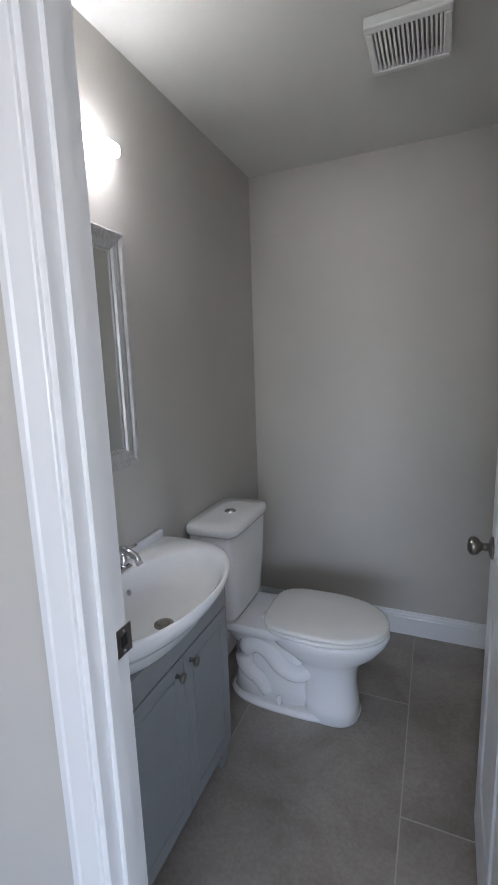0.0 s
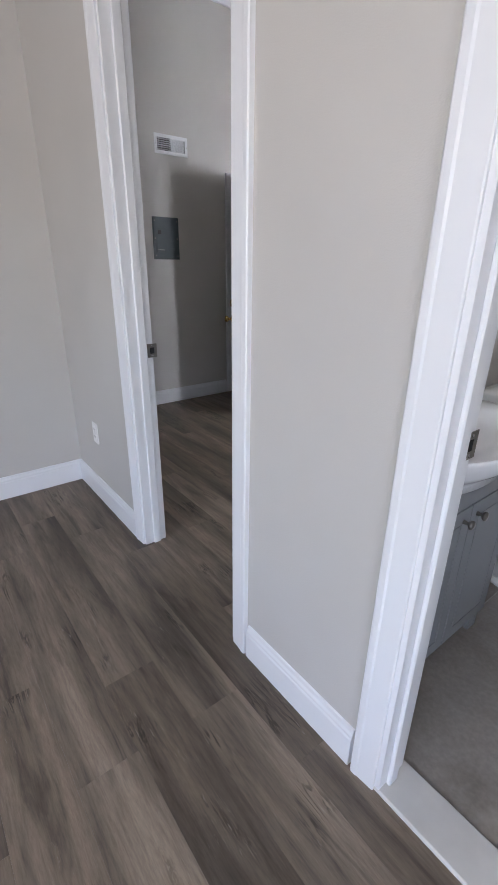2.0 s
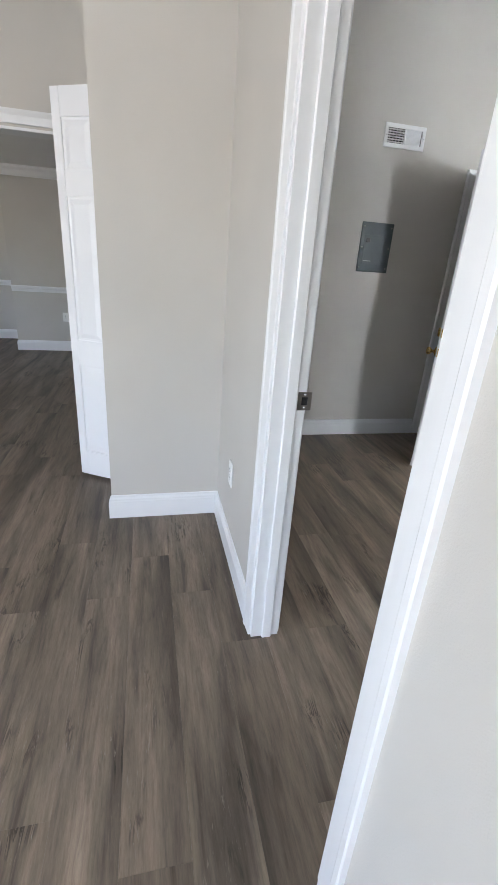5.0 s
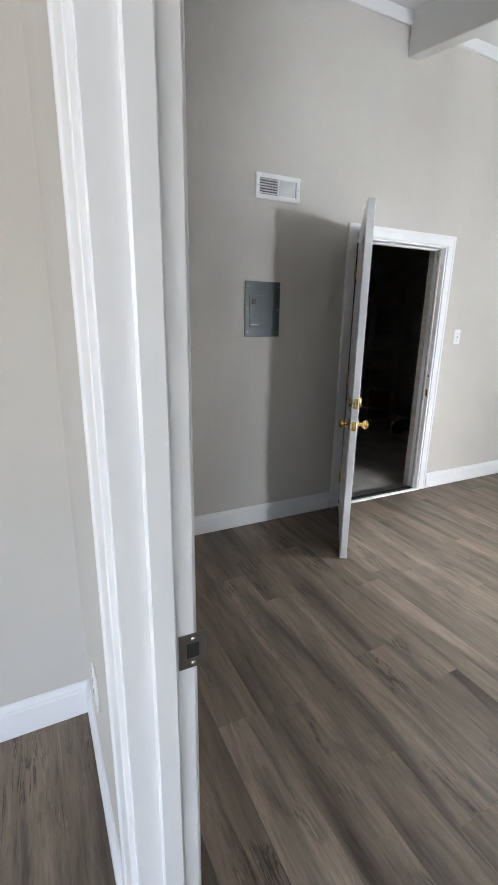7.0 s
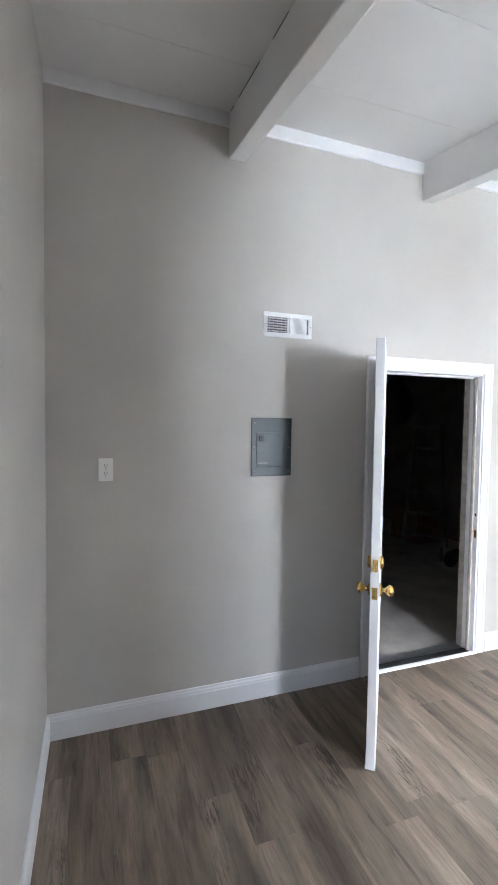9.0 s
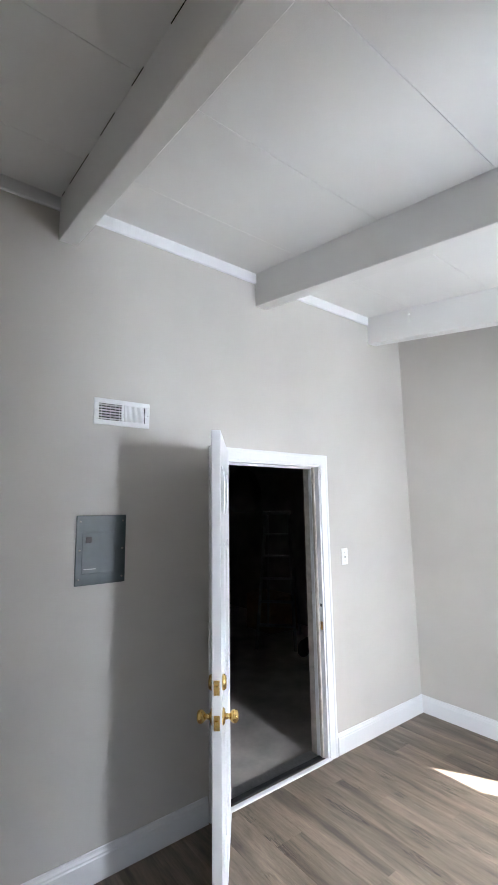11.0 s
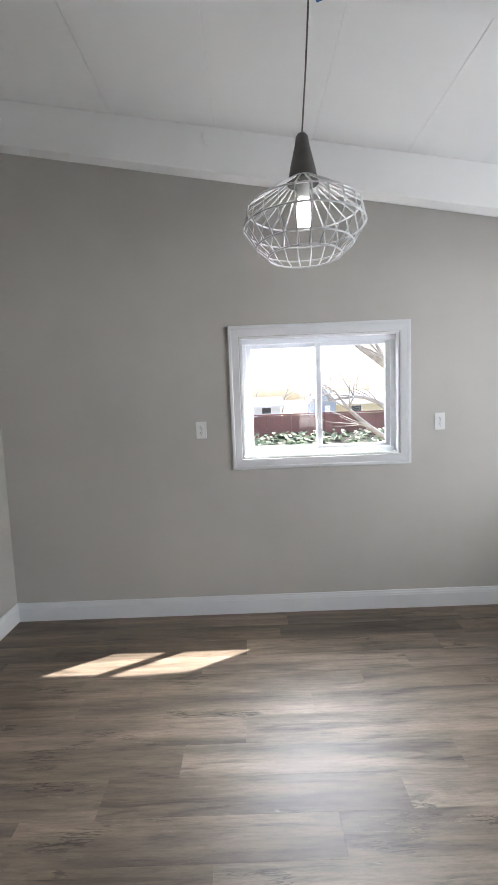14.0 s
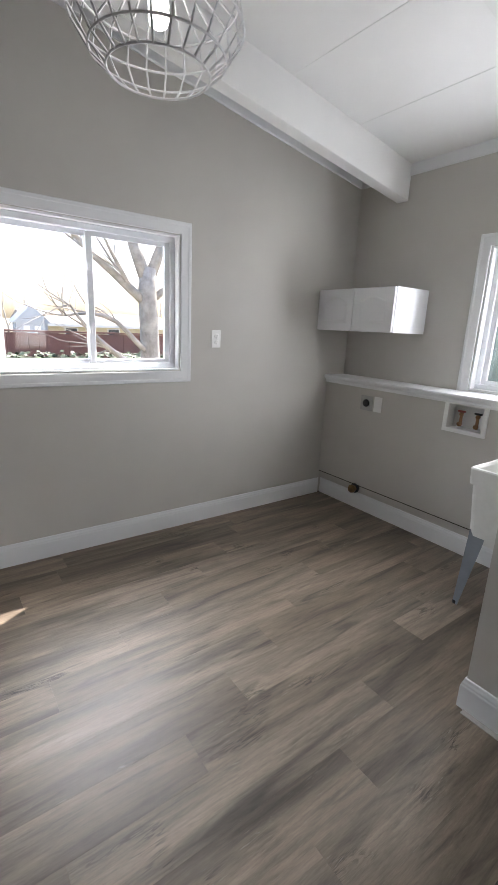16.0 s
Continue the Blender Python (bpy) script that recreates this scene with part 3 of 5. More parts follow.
panel_door(door, _m, 0.835, 2.005, 0.040, [(0.12, 0.372), (0.463, 0.715)], SIX, DOORW)
for s, yy in ((0, 0.040), (180, 0.0)):
    knob(door, _m @ pose(0.775, yy, 0.835, 0, 0, s), BRASS, 0.026, "polished brass knob")
    part("deadbolt", lathe([(0, 0), (0.030, 0), (0.031, 0.006), (0.026, 0.014), (0.024, 0.016), (0.008, 0.017), (0.0, 0.017)], 18, _m @ pose(0.775, yy, 0.965, 0, 0, s) @ pose(0, 0, 0, -90, 0, 0)), BRASS, door, "brass deadbolt")
for zz in (0.835, 0.965):
    lp = part("latch_plate", placed(B(0.835, 0.837, 0.008, 0.032, zz - 0.028, zz + 0.028, 0.0006), _m), BRASS, door, "brass latch plate")
    part("latch", placed(B(0.837, 0.844, 0.013, 0.027, zz - 0.009, zz + 0.009, 0.002), _m), BRASS, lp)
part("sweep", placed(B(0.0, 0.835, -0.004, 0.044, -0.006, 0.012, 0.002), _m), VINYL, door, "white door sweep")
for zz in (0.25, 1.0, 1.75):
    part("hinge", lathe([(0, -0.045), (0.006, -0.045), (0.006, 0.045), (0, 0.045)], 10, pose(XW + 0.008, GD[0] + 0.014, zz)), BRASS, door, "brass hinge")
# the worn latch side of that frame and its sill
part("weatherstrip", B(XW - 0.055, XW - 0.03, GD[1] - 0.034, GD[1] - 0.0185, 0.0, GHEAD - 0.02, 0.003), OLDWOOD, gd, "scuffed weatherstrip with chipped paint")
part("outer_jamb", B(XW - 0.148, XW - 0.092, GD[1] - 0.022, GD[1] - 0.0183, 0.0, GHEAD - 0.02), OLDWOOD, gd, "scuffed old paint on the jamb")
part("strike", B(XW - 0.024, XW - 0.004, GD[1] - 0.0205, GD[1] - 0.0182, 0.83, 0.885), BRASS, gd, "brass strike plate")
part("bolt_hole", B(XW - 0.021, XW - 0.008, GD[1] - 0.0196, GD[1] - 0.0182, 0.985, 1.005), DARK, gd, "dark bolt hole")
sill = thing("door_sill", "aluminium garage door sill with a black rubber seal", "door sill", "", (XW - 0.07, 3.385, -0.04))
part("plate", B(XW - 0.17, XW - 0.004, GD[0] + 0.019, GD[1] - 0.019, -0.045, -0.004, 0.003), ALU, sill)
part("seal", B(XW - 0.075, XW - 0.028, GD[0] + 0.019, GD[1] - 0.019, -0.004, 0.006, 0.003), BLACK, sill, "black rubber seal")
part("edge_strip", B(XW - 0.012, XW + 0.020, GD[0] - 0.004, GD[1] + 0.004, -0.003, 0.010, 0.003), TRIM, sill, "white edge strip")

bath_door = thing("bathroom_door", "white six-panel bathroom door standing open, nickel knob", "door", "", (BD[1] - 0.02, YH1, 0.015))
_m = pose(BD[1] - 0.020, YH1 + 0.008, 0.016, 0, 0, 88.0)
panel_door(bath_door, _m, 0.752, 2.17, 0.035, [(0.11, 0.335), (0.417, 0.642)], [(0.22, 0.79), (0.95, 1.66), (1.80, 2.04)], DOORW)
knob(bath_door, _m @ pose(0.69, 0.035, 0.955), NICKEL, 0.027, "brushed nickel knob")
knob(bath_door, _m @ pose(0.69, 0.0, 0.955, 0, 0, 180), NICKEL, 0.027, "brushed nickel knob")
part("latch_plate", placed(B(0.752, 0.754, 0.006, 0.029, 0.925, 0.985, 0.0005), _m), NICKEL, bath_door)
for zz in (0.25, 1.1, 1.95):
    part("hinge", lathe([(0, -0.045), (0.006, -0.045), (0.006, 0.045), (0, 0.045)], 10, pose(BD[1] - 0.012, YH1 + 0.004, zz)), NICKEL, bath_door, "nickel hinge")

bifold = thing("bifold_door", "white bifold closet door folded open, three raised panels", "bifold door", "", (-2.697, 0.363, 0.02))
for a, c in (((-2.702, 0.361), (-2.977, 0.388)), ((-2.982, 0.378), (-3.122, 0.138))):
    ln = math.hypot(c[0] - a[0], c[1] - a[1])
    _m = pose(a[0], a[1], 0.022, 0, 0, math.degrees(math.atan2(c[1] - a[1], c[0] - a[0])))
    leaf = part("leaf", placed(B(0.0, 0.045, 0, 0.030, 0, 2.0, 0.002), _m), DOORW, bifold)
    panel_door(leaf, _m @ Matrix.Translation((0.0455, 0, 0)), ln - 0.046, 2.0, 0.030, [(0.022, ln - 0.095)], [(0.16, 0.70), (0.84, 1.55), (1.66, 1.88)], DOORW)


# ---- windows ----
def slider_window(name, axis, u0, u1, z0, z1, face, depth, label, inside):
    """Vinyl slider: lining, frame, two sashes with glass, lock. inside: +1 or -1, the way from glass to room along the wall's normal."""
    def P(ua, ub, d0, d1, za, zb, bev=0.0):
        lo, hi = sorted((face - inside * d0, face - inside * d1))
        return B(ua, ub, lo, hi, za, zb, bev) if axis == 'x' else B(lo, hi, ua, ub, za, zb, bev)
    c = ((u0 + u1) / 2, face, z0) if axis == 'x' else (face, (u0 + u1) / 2, z0)
    e = thing(name, label, "window", "", c, "structure")
    for a in ((u0, u0 + 0.012, z0 + 0.012, z1 - 0.012), (u1 - 0.012, u1, z0 + 0.012, z1 - 0.012), (u0, u1, z0, z0 + 0.012), (u0, u1, z1 - 0.012, z1)):
        part("lining", P(a[0], a[1], -0.002, depth, a[2], a[3]), TRIM, e)
    a0, a1, b0, b1 = u0 + 0.012, u1 - 0.012, z0 + 0.012, z1 - 0.012
    fw = 0.034
    for a in ((a0, a0 + fw, b0 + fw, b1 - fw), (a1 - fw, a1, b0 + fw, b1 - fw), (a0, a1, b0, b0 + fw), (a0, a1, b1 - fw, b1)):
        part("window_frame", P(a[0], a[1], 0.045, 0.088, a[2], a[3], 0.003), VINYL, e)
    mid = (a0 + a1) / 2
    for k, (s0, s1, d) in enumerate(((a0 + fw - 0.004, mid + 0.018, 0.084), (mid - 0.018, a1 - fw + 0.004, 0.060))):
        sash = part("sash", P(s0, s0 + 0.038, d, d + 0.022, b0 + fw - 0.004, b1 - fw + 0.004, 0.003), VINYL, e)
        part("stile", P(s1 - 0.038, s1, d, d + 0.022, b0 + fw - 0.004, b1 - fw + 0.004, 0.003), VINYL, sash)
        for zz in ((b0 + fw - 0.004, b0 + fw + 0.026), (b1 - fw - 0.026, b1 - fw + 0.004)):
            part("rail", P(s0 + 0.030, s1 - 0.030, d + 0.001, d + 0.021, *zz), VINYL, sash)
        g = part("pane", P(s0 + 0.028, s1 - 0.028, d + 0.009, d + 0.012, b0 + fw + 0.024, b1 - fw - 0.024), GLASS, sash)
        g.visible_shadow = False
    for zz in (0.28, 0.72):
        z = b0 + (b1 - b0) * zz
        part("sash_lock", P(mid - 0.014, mid - 0.002, 0.046, 0.060, z - 0.022, z + 0.022, 0.003), VINYL, e, "grey sash lock")
    casing(e, ((0, inside, 0) if axis == 'x' else (inside, 0, 0)), (u0, u1, z0, z1), axis, face, sill=True)
    return e


slider_window("window_1", 'x', *W1, YN, 0.109, "white vinyl sliding window with moulded casing", -1)
slider_window("window_2", 'y', *W2, XE, 0.15, "white vinyl laundry window above the ledge", -1)
# ---- laundry wall ----
ledge = thing("laundry_ledge", "boxed-out greige half wall with white moulded ledge", "half wall", "", (0.55, 3.9, 0), "structure")
for _y0, _y1, _z0, _z1 in ((2.88, 3.55, 0.0, 1.03), (3.81, YN, 0.0, 1.03), (3.55, 3.81, 0.0, 0.83)):
    part("backing", B(0.463, XE, _y0, _y1, _z0, _z1), WALL, ledge)
for _y0, _y1, _z0, _z1 in ((2.88, 3.545, 0.205, 1.03), (3.815, YN, 0.205, 1.03), (3.545, 3.815, 0.205, 0.825)):
    part("board", B(0.438, 0.463, _y0, _y1, _z0, _z1), WALL, ledge)
# dark strip stands in for the shadow gap under the board
part("raw_edge", B(0.441, 0.462, 2.89, YN - 0.002, 0.197, 0.2045), simple("dark_gap_shade", (0.045, 0.038, 0.03), 0.9, 0, 0.2, 20, 0.1), ledge, "dark strip painted for the shade under the board")
part("ledge_top", B(0.402, XE, 2.88, YN, 1.045, 1.066, 0.005, 2), TRIM, ledge, "white ledge board")
part("moulding", extrude_profile([(0, -0.042), (0.008, -0.042), (0.012, -0.03), (0.012, -0.018), (0.024, -0.006), (0.026, 0), (0, 0)], (0.438, 2.88, 1.045), (0.438, YN, 1.045), (-1, 0, 0)), TRIM, ledge, "white moulding under the ledge")
baseboard((0.463, 2.88), (0.463, YN), (-1, 0, 0), 1, 1)

cab = thing("wall_cabinet", "white wall cabinet with two arched raised-panel doors", "cabinet", "", (0.45, 4.55, 1.43))
part("body", B(0.283, XE - 0.001, 4.200, 4.925, 1.43, 1.735, 0.002), DOORW, cab)


def arched_door(y0, y1, z0, z1, x):
    """Slab with a routed arched field on the face towards -x."""
    d = part("door", B(x, x + 0.018, y0, y1, z0, z1, 0.003, 2), DOORW, cab)
    bm = bmesh.new()
    a0, a1, b0, b1 = y0 + 0.055, y1 - 0.055, z0 + 0.055, z1 - 0.055
    n = 16
    out = [(a0, b0), (a1, b0)]
    for k in range(n + 1):
        s = k / n
        u = a1 + (a0 - a1) * s
        w = b1 - 0.028 + 0.028 * math.sin(math.pi * min(1, max(0, (s - 0.12) / 0.76)))
        out.append((u, w))
    cy, cz = (a0 + a1) / 2, (b0 + b1) / 2
    rings = []
    for f, dx in ((1.0, -0.0005), (0.97, -0.004), (0.90, -0.004), (0.86, -0.0012), (0.80, -0.0006)):
        fz = 1 - (1 - f) * (a1 - a0) / (b1 - b0)
        rings.append([bm.verts.new((x + dx, cy + (u - cy) * f, cz + (w - cz) * fz)) for u, w in out])
    for p, q in zip(rings, rings[1:]):
        for i in range(len(out)):
            bm.faces.new((p[i], p[(i + 1) % len(out)], q[(i + 1) % len(out)], q[i]))
    bm.faces.new(rings[-1])
    bmesh.ops.recalc_face_normals(bm, faces=bm.faces[:])
    part("panel", bm, DOORW, d)


arched_door(4.205, 4.560, 1.434, 1.731, 0.2645)
arched_door(4.565, 4.920, 1.434, 1.731, 0.2645)


def plate_on(name, label, category, m, kind):
    """A wall plate in the plane x, z of m, its face to -y: duplex outlet, rocker or toggle switch, dryer socket."""
    e = thing(name, label, category, "wall plates", m.translation)
    w, h = (0.072, 0.118)
    t = bmesh.new()
    box(t, -w / 2, w / 2, -0.006, 0.0, -h / 2, h / 2, 0.003, 2)
    p = part("plate", placed(t, m), PLASTIC, e)
    if kind == "duplex":
        for dz in (-0.020, 0.020):
            s = part("socket", lathe([(0, 0), (0.0165, 0), (0.0165, 0.0025), (0.015, 0.003), (0, 0.003)], 20, m @ pose(0, -0.0055, dz, 90, 0, 0)), PLASTIC, e)
            for dx in (-0.006, 0.006):
                part("slot", placed(B(dx - 0.0012, dx + 0.0012, -0.0092, -0.0084, dz - 0.001, dz + 0.008), m), DARK, s)
            part("ground_hole", lathe([(0, 0), (0.0028, 0), (0.0028, 0.0005), (0, 0.0005)], 10, m @ pose(0, -0.0084, dz - 0.008, 90, 0, 0)), DARK, s)
        part("screw", lathe([(0, 0), (0.003, 0), (0.003, 0.001), (0, 0.001)], 10, m @ pose(0, -0.006, 0, 90, 0, 0)), CHROME, e)
    elif kind == "toggle":
        part("toggle", placed(B(-0.005, 0.005, -0.018, -0.005, -0.004, 0.012, 0.002), m @ pose(0, 0, 0, 18, 0, 0)), PLASTIC, e)
        for dz in (-0.030, 0.030):
            part("screw", lathe([(0, 0), (0.003, 0), (0.003, 0.001), (0, 0.001)], 10, m @ pose(0, -0.006, dz, 90, 0, 0)), CHROME, e)
    elif kind == "rocker":
        part("rocker", placed(B(-0.0165, 0.0165, -0.0085, -0.005, -0.033, 0.033, 0.0015), m), PLASTIC, e)
    return e


plate_on("outlet", "white duplex outlet on the greige wall", "outlet", pose(XW, 1.296, 1.374, 0, 0, 90), "duplex")
plate_on("light_switch", "white toggle light switch beside the garage door", "light switch", pose(XW, 4.045, 1.311, 0, 0, 90), "toggle")
plate_on("outlet", "white duplex outlet beside the window", "outlet", pose(-2.343, YN, 1.336, 0, 0, 0), "duplex")
plate_on("outlet", "white duplex outlet beside the window", "outlet", pose(-0.685, YN, 1.336, 0, 0, 0), "duplex")
plate_on("outlet", "white duplex outlet low on the hall wall", "outlet", pose(-2.219, YH0, 0.418, 0, 0, 0), "duplex")
plate_on("outlet", "white duplex outlet under the chair rail", "outlet", pose(-7.05, -0.535, 0.458, 0, 0, 90), "duplex")
plate_on("light_switch", "white rocker switch on the laundry half wall", "light switch", pose(0.438, 4.368, 0.893, 0, 0, -90), "rocker")
plate_on("light_switch", "white rocker switch on the hall wall", "light switch", pose(-2.20, YH1, 1.43, 0, 0, 180), "rocker")

dryer = thing("dryer_outlet", "steel-plated dryer outlet with black round socket", "outlet", "wall plates", (0.438, 4.476, 0.89))
part("plate", B(0.432, 0.438, 4.418, 4.534, 0.832, 0.948, 0.002), STEEL, dryer, "galvanized steel plate")
part("socket", lathe([(0, 0), (0.029, 0), (0.029, 0.008), (0.026, 0.010), (0.0, 0.010)], 22, pose(0.432, 4.476, 0.89, 0, -90, 0)), BLACK, dryer, "black socket")

wbox = thing("washer_box", "white recessed washer box with red and dark valves", "washer box", "", (0.46, 3.68, 0.82))
for a in ((3.535, 3.825, 0.815, 0.842), (3.535, 3.825, 1.000, 1.030), (3.535, 3.565, 0.842, 1.000), (3.795, 3.825, 0.842, 1.000)):
    part("flange", B(0.428, 0.439, a[0], a[1], a[2], a[3], 0.002), PLASTIC, wbox)
part("back", B(0.530, 0.535, 3.551, 3.809, 0.832, 1.028), PLASTIC, wbox)
for _a in ((3.551, 3.556, 0.837, 1.023), (3.804, 3.809, 0.837, 1.023), (3.551, 3.809, 0.832, 0.837), (3.551, 3.809, 1.023, 1.028)):
    part("side", B(0.439, 0.530, *_a), PLASTIC, wbox)
for yy, mt_, lb in ((3.735, REDV, "red valve handle"), (3.625, BLACK, "dark valve handle")):
    v = part("valve", sweep([(0.490, yy, 0.845), (0.490, yy, 0.93)], 0.010, 10), COPPER, wbox, "brass valve")
    part("handle", B(0.482, 0.498, yy - 0.026, yy + 0.026, 0.945, 0.957, 0.004), mt_, v, lb)
    part("bonnet", lathe([(0.014, 0.925), (0.016, 0.930), (0.012, 0.945), (0, 0.945)], 12, pose(0.490, yy, 0)), COPPER, v)
    part("outlet_cap", lathe([(0, 0), (0.014, 0), (0.014, 0.02), (0, 0.02)], 12, pose(0.490, yy, 0.868, 0, -90, 0)), COPPER, v)
    part("grommet", lathe([(0.024, 0.842), (0.024, 0.852), (0, 0.852)], 14, pose(0.490, yy, 0)), PLASTIC, v)

gas = thing("pipe_stub", "tarnished brass pipe stub poking through the wall", "pipe", "", (0.46, 4.50, 0.175))
part("pipe", lathe([(0, 0), (0.026, 0), (0.026, 0.055), (0, 0.055)], 18, pose(0.463, 4.50, 0.172, 0, -90, 0)), RUST, gas)
part("collar", lathe([(0.027, 0.02), (0.040, 0.022), (0.040, 0.034), (0.027, 0.036)], 18, pose(0.463, 4.50, 0.172, 0, -90, 0)), DARK, gas, "dark collar")
part("cap", lathe([(0, 0.052), (0.034, 0.054), (0.034, 0.075), (0.028, 0.082), (0, 0.082)], 8, pose(0.463, 4.50, 0.172, 0, -90, 0)), RUST, gas, "brass hex cap")


def utility_sink():
    e = thing("utility_sink", "white plastic utility sink on grey steel legs", "utility sink", "", (0.13, 3.06, 0))
    bm = bmesh.new()
    X0, X1, Y0, Y1 = -0.165, 0.42, 2.902, 3.305

    def ring(ix, iy, z):
        r = 0.03
        pts = []
        for cx, cy, a in ((X1 - ix - r, Y1 - iy - r, 0), (X0 + ix + r, Y1 - iy - r, 90), (X0 + ix + r, Y0 + iy + r, 180), (X1 - ix - r, Y0 + iy + r, 270)):
            for k in range(5):
                t = radians(a + k * 22.5)
                pts.append(bm.verts.new((cx + r * math.cos(t), cy + r * math.sin(t), z)))
        return pts
    rings = [ring(0.065, 0.04, 0.385), ring(0.055, 0.03, 0.39), ring(0.022, 0.014, 0.70), ring(0.006, 0.004, 0.705), ring(0.0, 0.0, 0.785), ring(0.004, 0.004, 0.792), ring(0.020, 0.018, 0.792), ring(0.026, 0.024, 0.78), ring(0.070, 0.05, 0.42), ring(0.16, 0.10, 0.41)]
    for a, c in zip(rings, rings[1:]):
        for i in range(len(a)):
            bm.faces.new((a[i], a[(i + 1) % len(a)], c[(i + 1) % len(a)], c[i]))
    bm.faces.new(rings[0][::-1])
    bm.faces.new(rings[-1])
    bmesh.ops.recalc_face_normals(bm, faces=bm.faces[:])
    part("tub", bm, SINKW, e)
    part("drain", lathe([(0, 0.4105), (0.03, 0.4105), (0.03, 0.415), (0, 0.413)], 16, pose(0.13, 3.07, 0)), CHROME, e)
    for tx, ty, fx, fy in ((X0 + 0.075, Y1 - 0.05, -0.115, 3.288), (X1 - 0.075, Y1 - 0.05, 0.36, 3.288), (X0 + 0.075, Y0 + 0.05, -0.115, 2.915), (X1 - 0.075, Y0 + 0.05, 0.36, 2.915)):
        bm = bmesh.new()
        sx = 1 if fx < 0.1 else -1
        sy = -1 if fy > 3 else 1
        # folded sheet steel: two tapered flanges meeting at the outer corner
        for (du, dv, ww) in ((sx, 0, 0.085), (0, sy, 0.085)):
            top = Vector((tx - sx * 0.02, ty - sy * 0.012, 0.45))
            bot = Vector((fx, fy, 0.0))
            tw, bw = Vector((du, dv, 0)) * ww, Vector((du, dv, 0)) * 0.026
            nrm = Vector((dv, du, 0)) * 0.003
            vs = [bm.verts.new(p) for p in (top, top + tw, bot + bw, bot, top + nrm, top + tw + nrm, bot + bw + nrm, bot + nrm)]
            for f in ((0, 1, 2, 3), (7, 6, 5, 4), (0, 4, 5, 1), (1, 5, 6, 2), (2, 6, 7, 3), (3, 7, 4, 0)):
                bm.faces.new([vs[i] for i in f])
        bmesh.ops.recalc_face_normals(bm, faces=bm.faces[:])
        leg = part("leg", bm, LEGGREY, e, "grey steel leg")
        part("foot", lathe([(0, 0), (0.014, 0), (0.014, 0.018), (0.008, 0.022), (0, 0.022)], 12, pose(fx + sx * 0.008, fy + sy * 0.008, 0)), BLACK, leg)


utility_sink()


# ---- west wall fittings ----
def register():
    e = thing("air_register", "white steel two-way air register on the wall", "vent", "", (XW, 2.305, 2.194))
    y0, y1, z0, z1 = 2.151, 2.459, 2.124, 2.264
    x = XW
    part("duct", B(x + 0.0005, x + 0.0015, y0 + 0.02, y1 - 0.02, z0 + 0.02, z1 - 0.02), DARK, e)
    for a in ((y0, y1, z0, z0 + 0.026), (y0, y1, z1 - 0.026, z1), (y0, y0 + 0.026, z0 + 0.026, z1 - 0.026), (y1 - 0.026, y1, z0 + 0.026, z1 - 0.026), ((y0 + y1) / 2 - 0.006, (y0 + y1) / 2 + 0.006, z0 + 0.026, z1 - 0.026)):
        part("frame", B(x + 0.001, x + 0.010, *a, 0.002), TRIM, e)
    for k in range(6):
        z = z0 + 0.033 + k * 0.0146
        part("slat", placed(B(-0.001, 0.001, y0 + 0.026, (y0 + y1) / 2 - 0.006, -0.006, 0.006), pose(x + 0.006, 0, z, 0, 74, 0)), TRIM, e)
    for k in range(5):
        y = y0 + 0.026 + (k + 0.5) * ((y1 - y0) / 2 - 0.032) / 5
        part("divider", B(x + 0.008, x + 0.0105, y - 0.0012, y + 0.0012, z0 + 0.026, z1 - 0.026), TRIM, e)
    for k in range(16):
        y = (y0 + y1) / 2 + 0.012 + k * 0.0070
        part("fin", placed(B(-0.004, 0.004, -0.0022, 0.0022, z0 + 0.026, z1 - 0.026), pose(x + 0.006, y, 0, 0, 0, 35)), TRIM, e)
    part("lever", B(x + 0.008, x + 0.020, y1 - 0.030, y1 - 0.024, 2.180, 2.210, 0.001), TRIM, e)
    for yy in (y0 + 0.012, y1 - 0.012):
        part("screw", lathe([(0, 0), (0.004, 0), (0.004, 0.001), (0, 0.0015)], 10, pose(x + 0.010, yy, 2.194, 0, 90, 0)), CHROME, e)


register()


def breaker_panel():
    e = thing("electrical_panel", "blue-grey enamelled electrical panel cover on the wall", "electrical panel", "", (XW, 2.213, 1.487))
    y0, y1, z0, z1 = 2.088, 2.339, 1.318, 1.656
    x = XW
    part("cover", B(x, x + 0.010, y0, y1, z0, z1, 0.003, 2), PANELGREY, e)
    d = part("panel_door", B(x + 0.0102, x + 0.013, y0 + 0.030, y1 - 0.058, z0 + 0.055, z1 - 0.085, 0.001), PANELGREY, e)
    part("latch", B(x + 0.013, x + 0.017, y0 + 0.045, y0 + 0.075, z1 - 0.135, z1 - 0.105, 0.002), DARK, d, "black latch")
    part("label_bar", B(x + 0.013, x + 0.0134, y0 + 0.04, y0 + 0.10, z0 + 0.075, z0 + 0.079), STEEL, d)
    for yy in (y0 + 0.018, y1 - 0.018):
        for zz in (z0 + 0.03, (z0 + z1) / 2, z1 - 0.03):
            part("screw", lathe([(0, 0), (0.005, 0), (0.005, 0.0015), (0, 0.002)], 10, pose(x + 0.010, yy, zz, 0, 90, 0)), NICKEL, e)


breaker_panel()

# ---- pendant lamp and small ceiling things ----
LX, LY = -1.785, 3.275
SX, SY = -1.800, 3.398                    # where the shade hangs
BZ = ceil_z(LX) - 0.24


